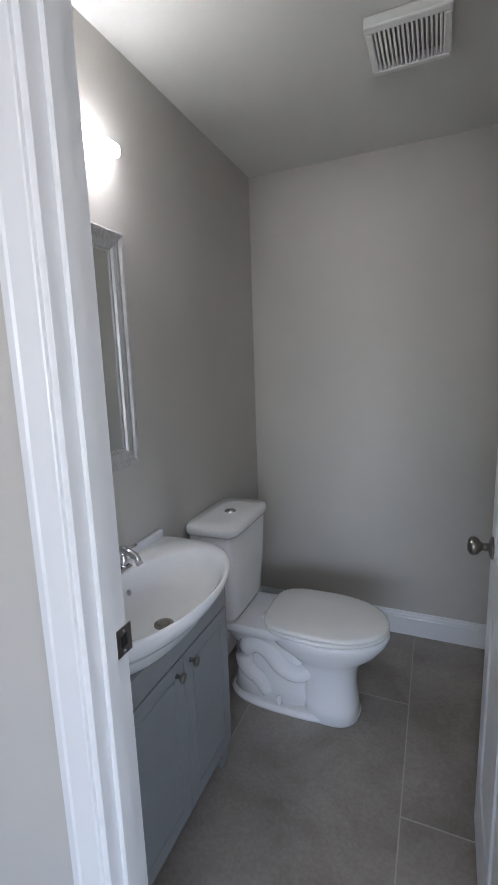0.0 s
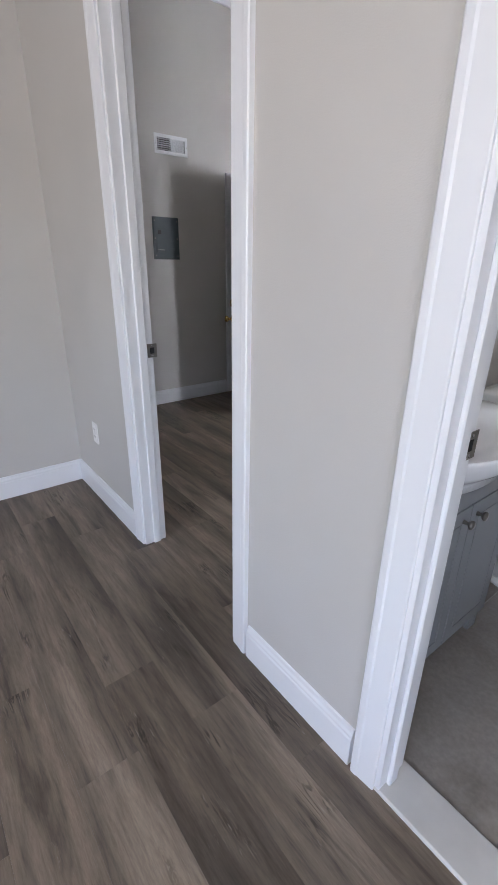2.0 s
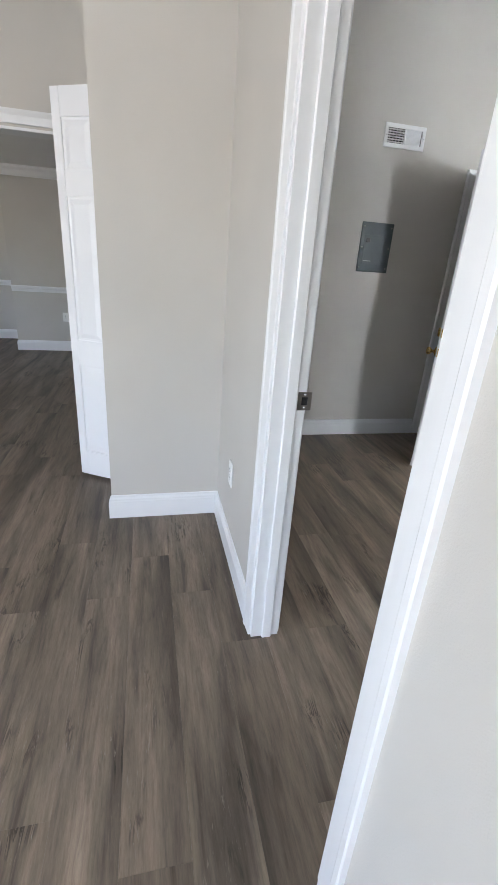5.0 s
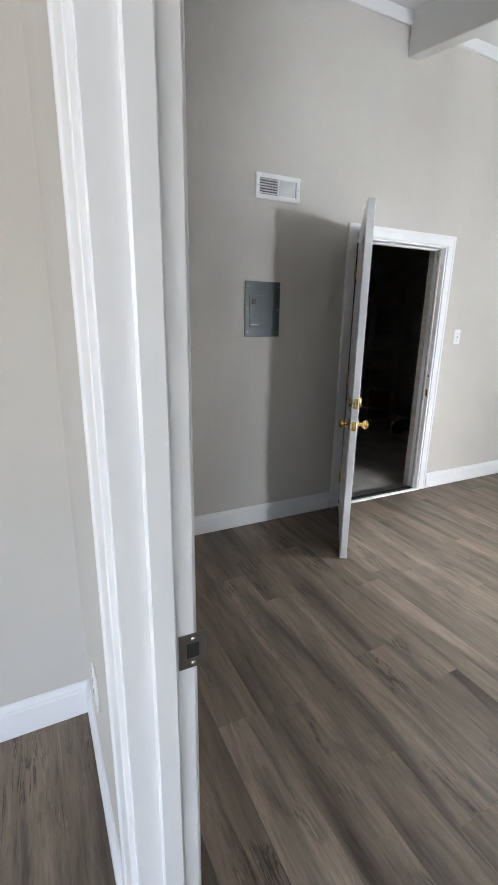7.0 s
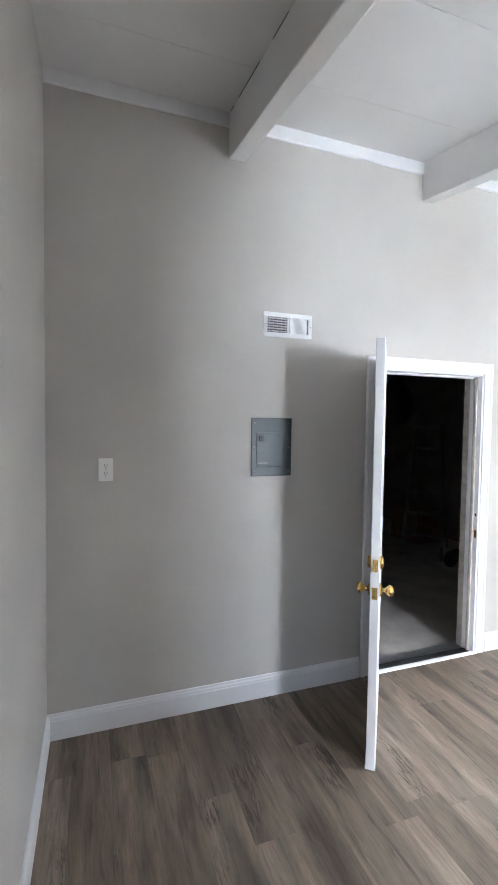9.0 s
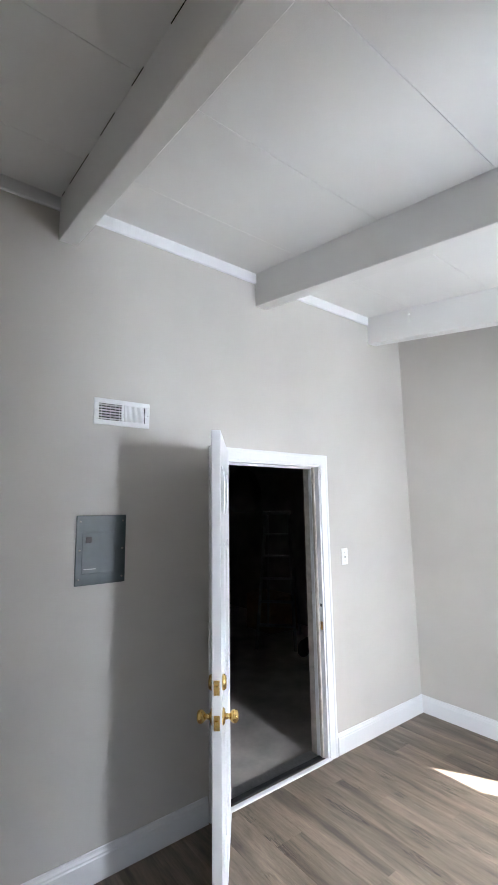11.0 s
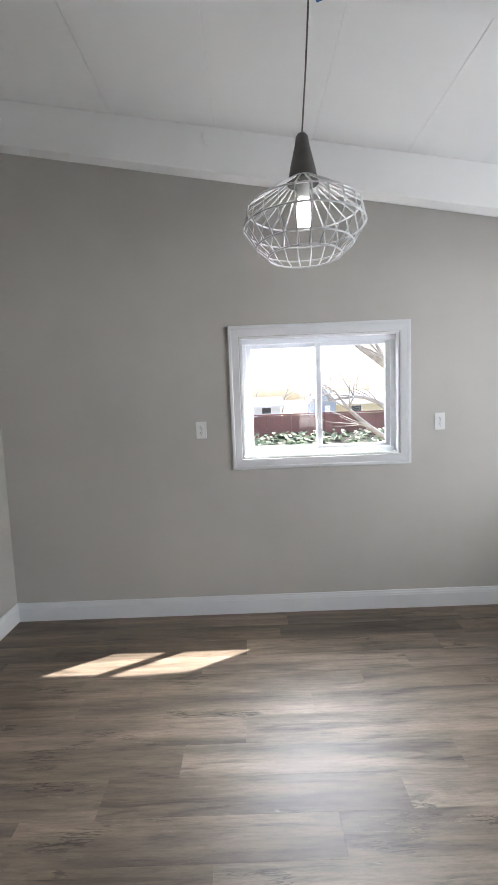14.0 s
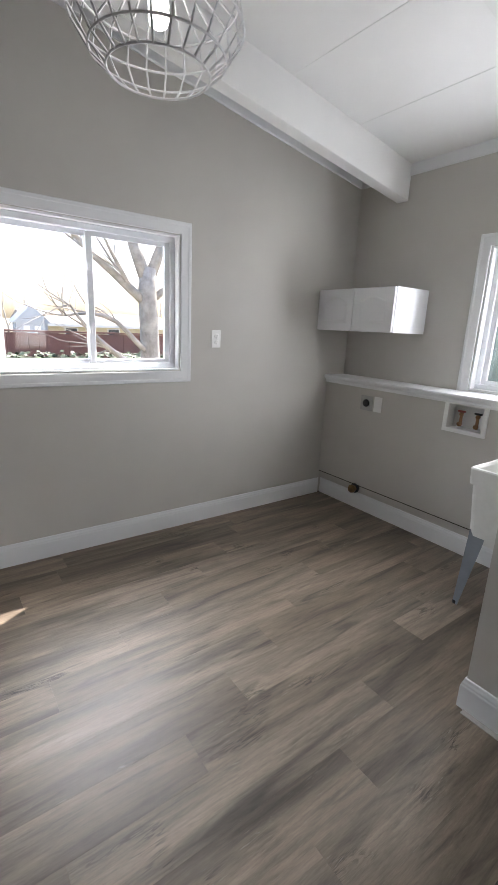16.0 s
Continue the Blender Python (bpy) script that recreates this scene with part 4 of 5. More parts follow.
def pendant():
    e = thing("pendant_lamp", "white wire cage pendant lamp with a lit bulb and blue tape", "pendant lamp", "", (LX, LY, BZ))
    tilt = pose(LX, LY, BZ, 0, math.degrees(math.atan(SLOPE)), 0)
    part("canopy", lathe([(0, -0.030), (0.02, -0.031), (0.052, -0.026), (0.060, -0.012), (0.060, -0.001), (0, -0.001)], 28, tilt), PLASTIC, e, "white ceiling canopy")
    for k in (0, 1, 2, 6, 7, 8, 11):
        bm = bmesh.new()
        a = k * math.tau / 14 + 0.2 * math.sin(k * 3.1)
        r0, r1 = 0.045, 0.064 + 0.014 * abs(math.sin(k * 2.3))
        z0, z1 = -0.0030, -0.006 - 0.010 * abs(math.sin(k * 1.7))
        d, s = Vector((math.cos(a), math.sin(a), 0)), Vector((-math.sin(a), math.cos(a), 0))
        vs = [bm.verts.new(tilt @ p) for p in (d * r0 + s * 0.014 + Vector((0, 0, z0)), d * r1 + s * 0.018 + Vector((0, 0, z1)), d * r1 - s * 0.018 + Vector((0, 0, z1 - 0.004)), d * r0 - s * 0.014 + Vector((0, 0, z0)))]
        bm.faces.new(vs)
        part("masking_tape", bm, TAPE, e, "torn blue masking tape")
    part("cord", sweep([(LX, LY, BZ - 0.028), ((LX + SX) / 2 + 0.002, (LY + SY) / 2 + 0.004, BZ - 0.2), (SX, SY, 2.381)], 0.0028, 8), LAMPGREY, e, "grey cord")
    m = pose(SX, SY, 0)
    part("socket_cover", lathe([(0.0, 2.391), (0.014, 2.389), (0.020, 2.381), (0.024, 2.356), (0.042, 2.281), (0.046, 2.258), (0.046, 2.246), (0.052, 2.242), (0.052, 2.236), (0.0, 2.234)], 28, m), LAMPGREY, e, "dark grey tapered socket cover")
    part("socket", lathe([(0.0, 2.232), (0.022, 2.232), (0.022, 2.191), (0.016, 2.186), (0.0, 2.186)], 20, m), PLASTIC, e)
    b = [(0.0, 2.191), (0.014, 2.188), (0.020, 2.176), (0.023, 2.161), (0.021, 2.151), (0.024, 2.144), (0.024, 2.112), (0.020, 2.100), (0.010, 2.094), (0.0, 2.093)]
    part("bulb", lathe(b, 20, m), BULB, e, "lit white bulb")
    n = 24
    prof = [(0.046, 2.246), (0.188, 2.156), (0.201, 2.098), (0.160, 2.036), (0.122, 2.004)]
    cage = part("cage_ring", sweep([(SX + 0.046 * math.cos(k * math.tau / 32), SY + 0.046 * math.sin(k * math.tau / 32), 2.246) for k in range(32)], 0.003, 6, True), WIRE, e, "white wire ring")
    for r, z in ((0.188, 2.156), (0.201, 2.098), (0.160, 2.036), (0.122, 2.004)):
        part("cage_ring", sweep([(SX + r * math.cos(k * math.tau / 48), SY + r * math.sin(k * math.tau / 48), z) for k in range(48)], 0.0030, 6, True), WIRE, e)
    for k in range(n):
        a = k * math.tau / n
        part("cage_wire", sweep([(SX + r * math.cos(a), SY + r * math.sin(a), z) for r, z in prof], 0.0030, 6), WIRE, e)


pendant()


def cup_hook(x, y, z, down=False):
    e = thing("cup_hook", "small white cup hook screwed into the beam", "hook", "cup hooks on the beam", (x, y, z))
    if down:
        pts = [(x, y, z), (x, y, z - 0.012), (x, y - 0.010, z - 0.020)]
    else:
        pts = [(x, y, z), (x, y - 0.012, z), (x + 0.002, y - 0.020, z - 0.012), (x + 0.003, y - 0.022, z - 0.050), (x + 0.010, y - 0.030, z - 0.074), (x + 0.022, y - 0.040, z - 0.082)]
    part("wire", sweep(pts, 0.0058, 8), PLASTIC, e)
    part("collar", lathe([(0, 0), (0.006, 0), (0.005, 0.003), (0, 0.003)], 10, pose(x, y, z, 90 if not down else 180, 0, 0)), PLASTIC, e)


cup_hook(-3.325, BEAMS[2][0], ceil_z(-3.325) - 0.050)
cup_hook(-2.205, BEAMS[2][0], ceil_z(-2.205) - 0.045)
cup_hook(-3.20, BEAMS[2][0] + 0.03, ceil_z(-3.20) - 0.24, True)

det = thing("smoke_alarm_base", "white square ceiling alarm base with wiring slots", "smoke alarm", "", (-3.30, 3.66, ceil_z(-3.30)))
_m = pose(-3.30, 3.66, ceil_z(-3.30), 0, math.degrees(math.atan(SLOPE)), 0)
part("base", placed(B(-0.075, 0.075, -0.05, 0.05, -0.028, 0.0, 0.006, 2), _m), PLASTIC, det)
for k in range(4):
    part("slot", placed(B(-0.06, 0.06, -0.035 + k * 0.02, -0.028 + k * 0.02, -0.0290, -0.0278), _m), DARK, det)

# broken caulk line along the first beam
for _s, _l in ((0.02, 0.05), (0.16, 0.30), (0.62, 0.16), (0.95, 0.10), (1.25, 0.22)):
    part("caulk_gap", placed(B(_s, _s + _l, -0.003, 0.0, -0.004, 0.002), pose(XW + 0.02, BEAMS[0][0] + 0.001, ceil_z(XW + 0.02), 0, math.degrees(math.atan(SLOPE)), 0)), DARK, bpy.data.objects["ceiling_beam"], "dark open gap in the caulking")


# ---- bathroom ----
HERE = Matrix.Translation((0.05, 0.03, 0)) @ Matrix.Diagonal((1, 1, 0.985, 1))


def loft(sections, closed_ends=True):
    """Skin over rings of equal length."""
    bm = bmesh.new()
    rings = [[bm.verts.new(p) for p in s] for s in sections]
    n = len(rings[0])
    for a, c in zip(rings, rings[1:]):
        for i in range(n):
            f = bm.faces.new((a[i], a[(i + 1) % n], c[(i + 1) % n], c[i]))
            f.smooth = True
    if closed_ends:
        bm.faces.new(rings[0][::-1])
        bm.faces.new(rings[-1])
    bmesh.ops.recalc_face_normals(bm, faces=bm.faces[:])
    return bm


def egg(cx, cy, back, front, half, z, n=44, p=2.0, pb=0.0):
    """Egg-shaped ring: reaches back and front along x from cx, half across y."""
    pts = []
    for k in range(n):
        a = k * math.tau / n
        c, s = math.cos(a), math.sin(a)
        rx = front if c > 0 else back
        e = pb if pb and c < 0 else p
        pts.append((cx + math.copysign(abs(c) ** (2 / e), c) * rx, cy + math.copysign(abs(s) ** (2 / e), s) * half, z))
    return pts


def toilet():
    cy = 2.068
    e = thing("toilet", "white porcelain two-piece toilet with closed lid", "toilet", "", (-0.35, cy, 0.004))
    base = loft([egg(-0.33, cy, 0.29, 0.31, 0.128, 0.004, p=2.6), egg(-0.33, cy, 0.29, 0.31, 0.128, 0.016, p=2.6), egg(-0.33, cy, 0.275, 0.295, 0.115, 0.028, p=2.6)])
    part("foot", base, PORCELAIN, e)
    col = loft([egg(-0.15, cy, 0.125, 0.128, 0.122, 0.005, p=2.5), egg(-0.15, cy, 0.115, 0.118, 0.108, 0.06, p=2.4), egg(-0.155, cy, 0.11, 0.115, 0.102, 0.16, p=2.3), egg(-0.16, cy, 0.125, 0.128, 0.112, 0.24, p=2.2),
                egg(-0.165, cy, 0.19, 0.17, 0.138, 0.285), egg(-0.17, cy, 0.25, 0.225, 0.165, 0.325), egg(-0.17, cy, 0.265, 0.252, 0.180, 0.365), egg(-0.17, cy, 0.27, 0.262, 0.186, 0.395), egg(-0.17, cy, 0.265, 0.258, 0.182, 0.405), egg(-0.17, cy, 0.20, 0.20, 0.12, 0.405)])
    part("bowl", col, PORCELAIN, e)
    web = loft([egg(-0.40, cy, 0.20, 0.20, 0.095, 0.02, p=3), egg(-0.40, cy, 0.19, 0.2, 0.075, 0.10, p=3), egg(-0.40, cy, 0.19, 0.21, 0.072, 0.25, p=3), egg(-0.44, cy, 0.22, 0.22, 0.105, 0.335, p=3), egg(-0.47, cy, 0.235, 0.25, 0.150, 0.372, p=3.2), egg(-0.47, cy, 0.235, 0.25, 0.152, 0.400, p=3.2), egg(-0.47, cy, 0.228, 0.24, 0.146, 0.407, p=3.2)])
    part("pedestal", web, PORCELAIN, e)
    for s in (-1, 1):
        pts = [(-0.22, cy + s * 0.062, 0.21), (-0.28, cy + s * 0.068, 0.175), (-0.35, cy + s * 0.072, 0.20), (-0.41, cy + s * 0.074, 0.27), (-0.47, cy + s * 0.074, 0.29), (-0.525, cy + s * 0.07, 0.24), (-0.52, cy + s * 0.066, 0.16), (-0.46, cy + s * 0.066, 0.11), (-0.42, cy + s * 0.064, 0.05)]
        part("trapway", sweep(eased(pts, 4), [0.034 + 0.011 * math.sin(math.pi * k / 32) for k in range(33)], 16), PORCELAIN, e)
        part("bolt_cap", lathe([(0.0, 0.058), (0.008, 0.056), (0.013, 0.045), (0.014, 0.02), (0, 0.02)], 14, pose(-0.36, cy + s * 0.098, 0.004)), PORCELAIN, e)
    tank = loft([egg(-0.622, cy, 0.095, 0.085, 0.155, 0.405, p=6), egg(-0.622, cy, 0.100, 0.098, 0.170, 0.44, p=6), egg(-0.622, cy, 0.105, 0.112, 0.192, 0.62, p=6), egg(-0.622, cy, 0.108, 0.118, 0.202, 0.822, p=6)])
    part("tank", tank, PORCELAIN, e)
    lid = loft([egg(-0.622, cy, 0.112, 0.126, 0.212, 0.823, p=6), egg(-0.622, cy, 0.114, 0.130, 0.216, 0.832, p=6), egg(-0.622, cy, 0.114, 0.130, 0.216, 0.852, p=6), egg(-0.622, cy, 0.108, 0.122, 0.208, 0.862, p=6), egg(-0.622, cy, 0.06, 0.07, 0.15, 0.865, p=3)])
    part("tank_lid", lid, PORCELAIN, e)
    b = part("flush_button", lathe([(0, 0.871), (0.017, 0.871), (0.019, 0.869), (0.019, 0.8655), (0.025, 0.8655), (0.025, 0.868), (0.027, 0.866), (0.027, 0.864)][::-1], 24, pose(-0.612, cy + 0.01, 0)), CHROME, e, "chrome flush button")
    part("seam", B(-0.632, -0.592, cy + 0.0095, cy + 0.0105, 0.8708, 0.8715), DARK, b)
    seat = loft([egg(-0.185, cy, 0.238, 0.272, 0.186, 0.410, pb=3.4), egg(-0.185, cy, 0.240, 0.276, 0.189, 0.416, pb=3.4), egg(-0.185, cy, 0.238, 0.274, 0.188, 0.424, pb=3.4), egg(-0.185, cy, 0.22, 0.26, 0.173, 0.427, pb=3.4)])
    part("seat", seat, SEATP, e)
    cover = loft([egg(-0.185, cy, 0.236, 0.270, 0.184, 0.430, p=2.15, pb=3.8), egg(-0.185, cy, 0.239, 0.275, 0.188, 0.435, p=2.15, pb=3.8), egg(-0.185, cy, 0.238, 0.273, 0.186, 0.444, p=2.15, pb=3.8), egg(-0.185, cy, 0.225, 0.26, 0.173, 0.449, p=2.15, pb=3.8), egg(-0.185, cy, 0.12, 0.14, 0.09, 0.452, pb=3)])
    part("seat_lid", cover, SEATP, e)
    for s in (-1, 1):
        part("hinge", sweep([(-0.425, cy + s * 0.085, 0.425), (-0.425, cy + s * 0.055, 0.425)], 0.011, 12), SEATP, e)
    part("supply_valve", lathe([(0, 0), (0.026, 0), (0.026, 0.006), (0.010, 0.008), (0.010, 0.05), (0.0, 0.05)], 16, pose(-0.739, cy - 0.17, 0.20, 0, 90, 0)), CHROME, e, "chrome supply valve")
    part("supply_hose", sweep([(-0.695, cy - 0.17, 0.20), (-0.69, cy - 0.17, 0.26), (-0.66, cy - 0.15, 0.34), (-0.65, cy - 0.14, 0.41)], 0.006, 8), STEEL, e, "braided hose")


toilet()


def vanity():
    y0, y1, x0, x1 = 1.065, 1.668, -0.739, -0.462
    e = thing("vanity_cabinet", "grey painted vanity cabinet with two doors, nickel knobs", "vanity", "", ((x0 + x1) / 2, (y0 + y1) / 2, 0.004))
    part("side", B(x0, x1, y0, y0 + 0.018, 0.004, 0.74, 0.0015), VANITY, e)
    part("side", B(x0, x1, y1 - 0.018, y1, 0.004, 0.74, 0.0015), VANITY, e)
    part("floor_panel", B(x0, x1 - 0.02, y0 + 0.018, y1 - 0.018, 0.085, 0.10), VANITY, e)
    part("back", B(x0, x0 + 0.010, y0 + 0.018, y1 - 0.018, 0.10, 0.74), VANITY, e)
    part("top_rail", B(x1 - 0.018, x1 - 0.0005, y0 + 0.018, y1 - 0.018, 0.705, 0.738), VANITY, e)
    part("plinth", B(x1 - 0.018, x1 - 0.0005, y0 + 0.018, y1 - 0.018, 0.060, 0.098), VANITY, e)
    for a, c in ((y0 + 0.018, y0 + 0.055), (y1 - 0.055, y1 - 0.018)):
        part("bracket_foot", B(x1 - 0.018, x1 - 0.0005, a, c, 0.004, 0.060, 0.001), VANITY, e)
    mid = (y0 + y1) / 2
    for a, c, ky in ((y0 + 0.004, mid - 0.0015, mid - 0.040), (mid + 0.0015, y1 - 0.004, mid + 0.040)):
        d = part("door", B(x1, x1 + 0.017, a, c, 0.100, 0.655, 0.0015), VANITY, e)
        for r in ((a + 0.05, c - 0.05, 0.15, 0.152), (a + 0.05, c - 0.05, 0.603, 0.605), (a + 0.05, a + 0.052, 0.152, 0.603), (c - 0.052, c - 0.05, 0.152, 0.603)):
            part("bead", B(x1 + 0.0168, x1 + 0.0182, r[0], r[1], r[2], r[3]), VANITY, d)
        part("knob", lathe([(0, 0), (0.008, 0), (0.006, 0.004), (0.005, 0.014), (0.012, 0.018), (0.0155, 0.024), (0.013, 0.029), (0, 0.031)], 18, pose(x1 + 0.017, ky, 0.612, 0, 90, 0)), NICKEL, d, "brushed nickel knob")
    part("apron", B(x1, x1 + 0.0165, y0 + 0.002, y1 - 0.002, 0.6585, 0.7395, 0.0015), VANITY, e)
    # basin
    s = thing("vanity_sink", "white porcelain vanity basin with a rounded front", "sink", "", (-0.55, 1.365, 0.80))
    cy, top = 1.366, 0.872
    n = 64

    def outline(f, z, dx=0.0):
        pts = []
        for k in range(n):
            a = k * math.tau / n
            c, t = math.cos(a), math.sin(a)
            if c >= 0:
                x, y = -0.575 + 0.240 * (c ** 0.9), math.copysign(abs(t) ** 0.92, t) * 0.345
            else:
                x, y = -0.575 - 0.164 * abs(c) ** 0.28, math.copysign(abs(t) ** 0.22, t) * 0.345
            pts.append((-0.575 + (x + 0.575) * (f if c >= 0 else 1.0) + dx, cy + y * (0.5 + 0.5 * f), z))
        return pts

    def basin(f, z, sx=0.0):
        pts = []
        for k in range(n):
            a = k * math.tau / n
            c, t = math.cos(a), math.sin(a)
            pts.append((-0.505 + sx + 0.155 * f * c, cy + 0.285 * f * t * (1 - 0.10 * (c < 0) * abs(c)), z))
        return pts
    rings = [outline(0.66, 0.7405), outline(0.68, 0.765), outline(0.76, 0.788), outline(0.86, 0.804), outline(0.93, 0.822), outline(0.985, 0.848), outline(1.0, 0.862), outline(0.995, top), outline(0.975, top + 0.003),
             basin(1.06, top + 0.002), basin(1.0, top - 0.006), basin(0.93, top - 0.03), basin(0.82, top - 0.07), basin(0.62, top - 0.105), basin(0.36, top - 0.122), basin(0.13, top - 0.127)]
    part("bowl", loft(rings), PORCELAIN, s)
    part("back_ridge", B(-0.739, -0.718, cy - 0.337, cy + 0.337, 0.868, 0.905, 0.008, 3), PORCELAIN, s)
    part("drain", lathe([(0.030, 0), (0.030, 0.003), (0.022, 0.004), (0.021, 0.001), (0.019, 0.001), (0.019, 0.009), (0.014, 0.012), (0, 0.013)], 24, pose(-0.505, cy, top - 0.1265)), NICKEL, s, "nickel pop-up drain")
    part("overflow", lathe([(0.010, 0), (0.010, 0.002), (0.007, 0.003), (0, 0.003)], 16, pose(-0.628, cy, top - 0.045, 0, 60, 0)), CHROME, s)
    fct = thing("faucet", "chrome two-handle basin faucet", "faucet", "", (-0.685, cy, 0.875))
    part("deck_plate", B(-0.708, -0.662, cy - 0.075, cy + 0.075, 0.872, 0.888, 0.007, 2), CHROME, fct)
    part("spout", sweep([(-0.685, cy, 0.885), (-0.684, cy, 0.935), (-0.665, cy, 0.965), (-0.63, cy, 0.972), (-0.59, cy, 0.955), (-0.575, cy, 0.93)], [0.016, 0.014, 0.013, 0.012, 0.011, 0.011], 14), CHROME, fct)
    for sg in (-1, 1):
        h = part("handle", lathe([(0.018, 0.886), (0.017, 0.905), (0.012, 0.918), (0.010, 0.925), (0, 0.926)], 18, pose(-0.685, cy + sg * 0.055, 0)), CHROME, fct)
        part("lever", sweep([(-0.685, cy + sg * 0.055, 0.922), (-0.675, cy + sg * 0.08, 0.936), (-0.668, cy + sg * 0.105, 0.940)], [0.008, 0.007, 0.005], 10), CHROME, h)


vanity()


def mirror():
    e = thing("wall_mirror", "rectangular wall mirror in a brushed silver frame", "mirror", "", (-0.735, 1.31, 1.57))
    y0, y1, z0, z1 = 1.03, 1.592, 1.192, 1.955
    prof = [(0, 0), (0.022, 0), (0.026, 0.006), (0.024, 0.016), (0.018, 0.024), (0.020, 0.036), (0.016, 0.050), (0.010, 0.056), (0.010, 0.064), (0.006, 0.066), (0, 0.066)]
    for a, c, up in (((y0, z0), (y0, z1), (0, 1, 0)), ((y1, z0), (y1, z1), (0, -1, 0)), ((y0, z0), (y1, z0), (0, 0, 1)), ((y0, z1), (y1, z1), (0, 0, -1))):
        bm = bmesh.new()
        p0, p1 = Vector((-0.74, *a)), Vector((-0.74, *c))
        d = (p1 - p0).normalized()
        upv = Vector(up)
        ra = [bm.verts.new(p0 + Vector((o, 0, 0)) + upv * h + d * h) for o, h in prof]
        rb = [bm.verts.new(p1 + Vector((o, 0, 0)) + upv * h - d * h) for o, h in prof]
        k = len(prof)
        for i in range(k):
            bm.faces.new((ra[i], ra[(i + 1) % k], rb[(i + 1) % k], rb[i]))
        bmesh.ops.recalc_face_normals(bm, faces=bm.faces[:])
        part("frame", bm, SILVER, e)
    part("glass", B(-0.7385, -0.7335, y0 + 0.06, y1 - 0.06, z0 + 0.06, z1 - 0.06), MIRROR, e, "mirror glass")


mirror()
bar = thing("vanity_light", "lit white LED bar light above the mirror", "wall light", "", (-0.73, 1.31, 2.175))
part("back_plate", B(-0.7395, -0.715, 1.20, 1.42, 2.13, 2.22, 0.003), CHROME, bar, "chrome back plate")
part("diffuser", B(-0.714, -0.672, 1.07, 1.552, 2.158, 2.196, 0.010, 3), LEDBAR, bar, "lit frosted diffuser")


HERE = Matrix.Identity(4)


def fan_grille():
    e = thing("exhaust_fan", "white slatted bathroom exhaust fan grille on the ceiling", "exhaust fan", "", (0.16, 2.02, BZC))
    x0, x1, y0, y1, zc = 0.04, 0.285, 1.895, 2.14, BZC
    part("cavity", B(x0 + 0.02, x1 - 0.02, y0 + 0.02, y1 - 0.02, zc - 0.003, zc - 0.001), simple("fan_cavity_grey", (0.42, 0.38, 0.32), 0.8, 0, 0.1, 20, 0), e, "shadowed fan cavity")
    for a in ((x0, x1, y0, y0 + 0.032), (x0, x1, y1 - 0.024, y1), (x0, x0 + 0.024, y0 + 0.032, y1 - 0.024), (x1 - 0.024, x1, y0 + 0.032, y1 - 0.024)):
        part("frame", B(*a, zc - 0.034, zc, 0.006, 2), PLASTIC, e)
    n = 15
    for k in range(n):
        x = x0 + 0.03 + (x1 - x0 - 0.06) * k / (n - 1)
        part("slat", B(x - 0.0036, x + 0.0036, y0 + 0.030, y1 - 0.022, zc - 0.030, zc - 0.006, 0.0012), PLASTIC, e)


fan_grille()


# ---- garage, seen through the open door ----
GREYD = simple("dull_aluminium", (0.20, 0.20, 0.19), 0.6, 0.3, 0.2, 12, 0.05)
CARD = simple("brown_cardboard", (0.20, 0.13, 0.07), 0.9, 0, 0.2, 10, 0.05)
lad = thing("step_ladder", "dull aluminium step ladder standing in the dark garage", "ladder", "", (-6.0, 5.35, -0.045))
_m = pose(-6.0, 5.35, -0.045, 0, 0, 40)
for sx in (-1, 1):
    part("rail", placed(sweep([(sx * 0.24, -0.30, 0), (sx * 0.15, 0.0, 1.65)], 0.022, 6), _m), GREYD, lad)
    part("rear_rail", placed(sweep([(sx * 0.22, 0.42, 0), (sx * 0.14, 0.06, 1.62)], 0.016, 6), _m), GREYD, lad)
for k in range(5):
    s = (k + 1) / 6
    hw = 0.24 - 0.09 * s
    part("step", placed(B(-hw, hw, -0.30 + 0.30 * s - 0.04, -0.30 + 0.30 * s + 0.04, 1.65 * s - 0.012, 1.65 * s + 0.012, 0.003), _m), GREYD, lad)
part("top_cap", placed(B(-0.18, 0.18, -0.07, 0.11, 1.63, 1.68, 0.01), _m), GREYD, lad)
hang = thing("hanging_bag", "dark bag hanging from a garage rafter", "bag", "", (-5.6, 4.5, 1.7))
part("bag", lathe([(0, 1.62), (0.12, 1.64), (0.20, 1.75), (0.21, 1.9), (0.15, 2.06), (0.05, 2.15), (0.02, 2.2), (0, 2.2)], 18, pose(-5.6, 4.5, 0)), BLACK, hang)
part("strap", sweep([(-5.6, 4.5, 2.18), (-5.6, 4.5, 2.9)], 0.008, 6), BLACK, hang)
mow = thing("garden_machine", "black wheeled garden machine with a long handle", "garden tool", "", (-5.15, 5.35, -0.045))
part("deck", B(-5.42, -4.95, 5.2, 5.55, 0.04, 0.18, 0.04, 2), BLACK, mow)
part("handle", sweep([(-5.2, 5.5, 0.15), (-5.15, 5.62, 0.85), (-5.05, 5.6, 0.9), (-4.95, 5.62, 0.85), (-4.98, 5.5, 0.15)], 0.014, 8), BLACK, mow)
for wx, wy in ((-5.42, 5.22), (-4.95, 5.22), (-5.42, 5.53), (-4.95, 5.53)):
    part("wheel", lathe([(0.03, -0.02), (0.085, -0.02), (0.095, -0.01), (0.095, 0.01), (0.085, 0.02), (0.03, 0.02)], 18, pose(wx, wy, 0.05, 0, 90, 0)), BLACK, mow)
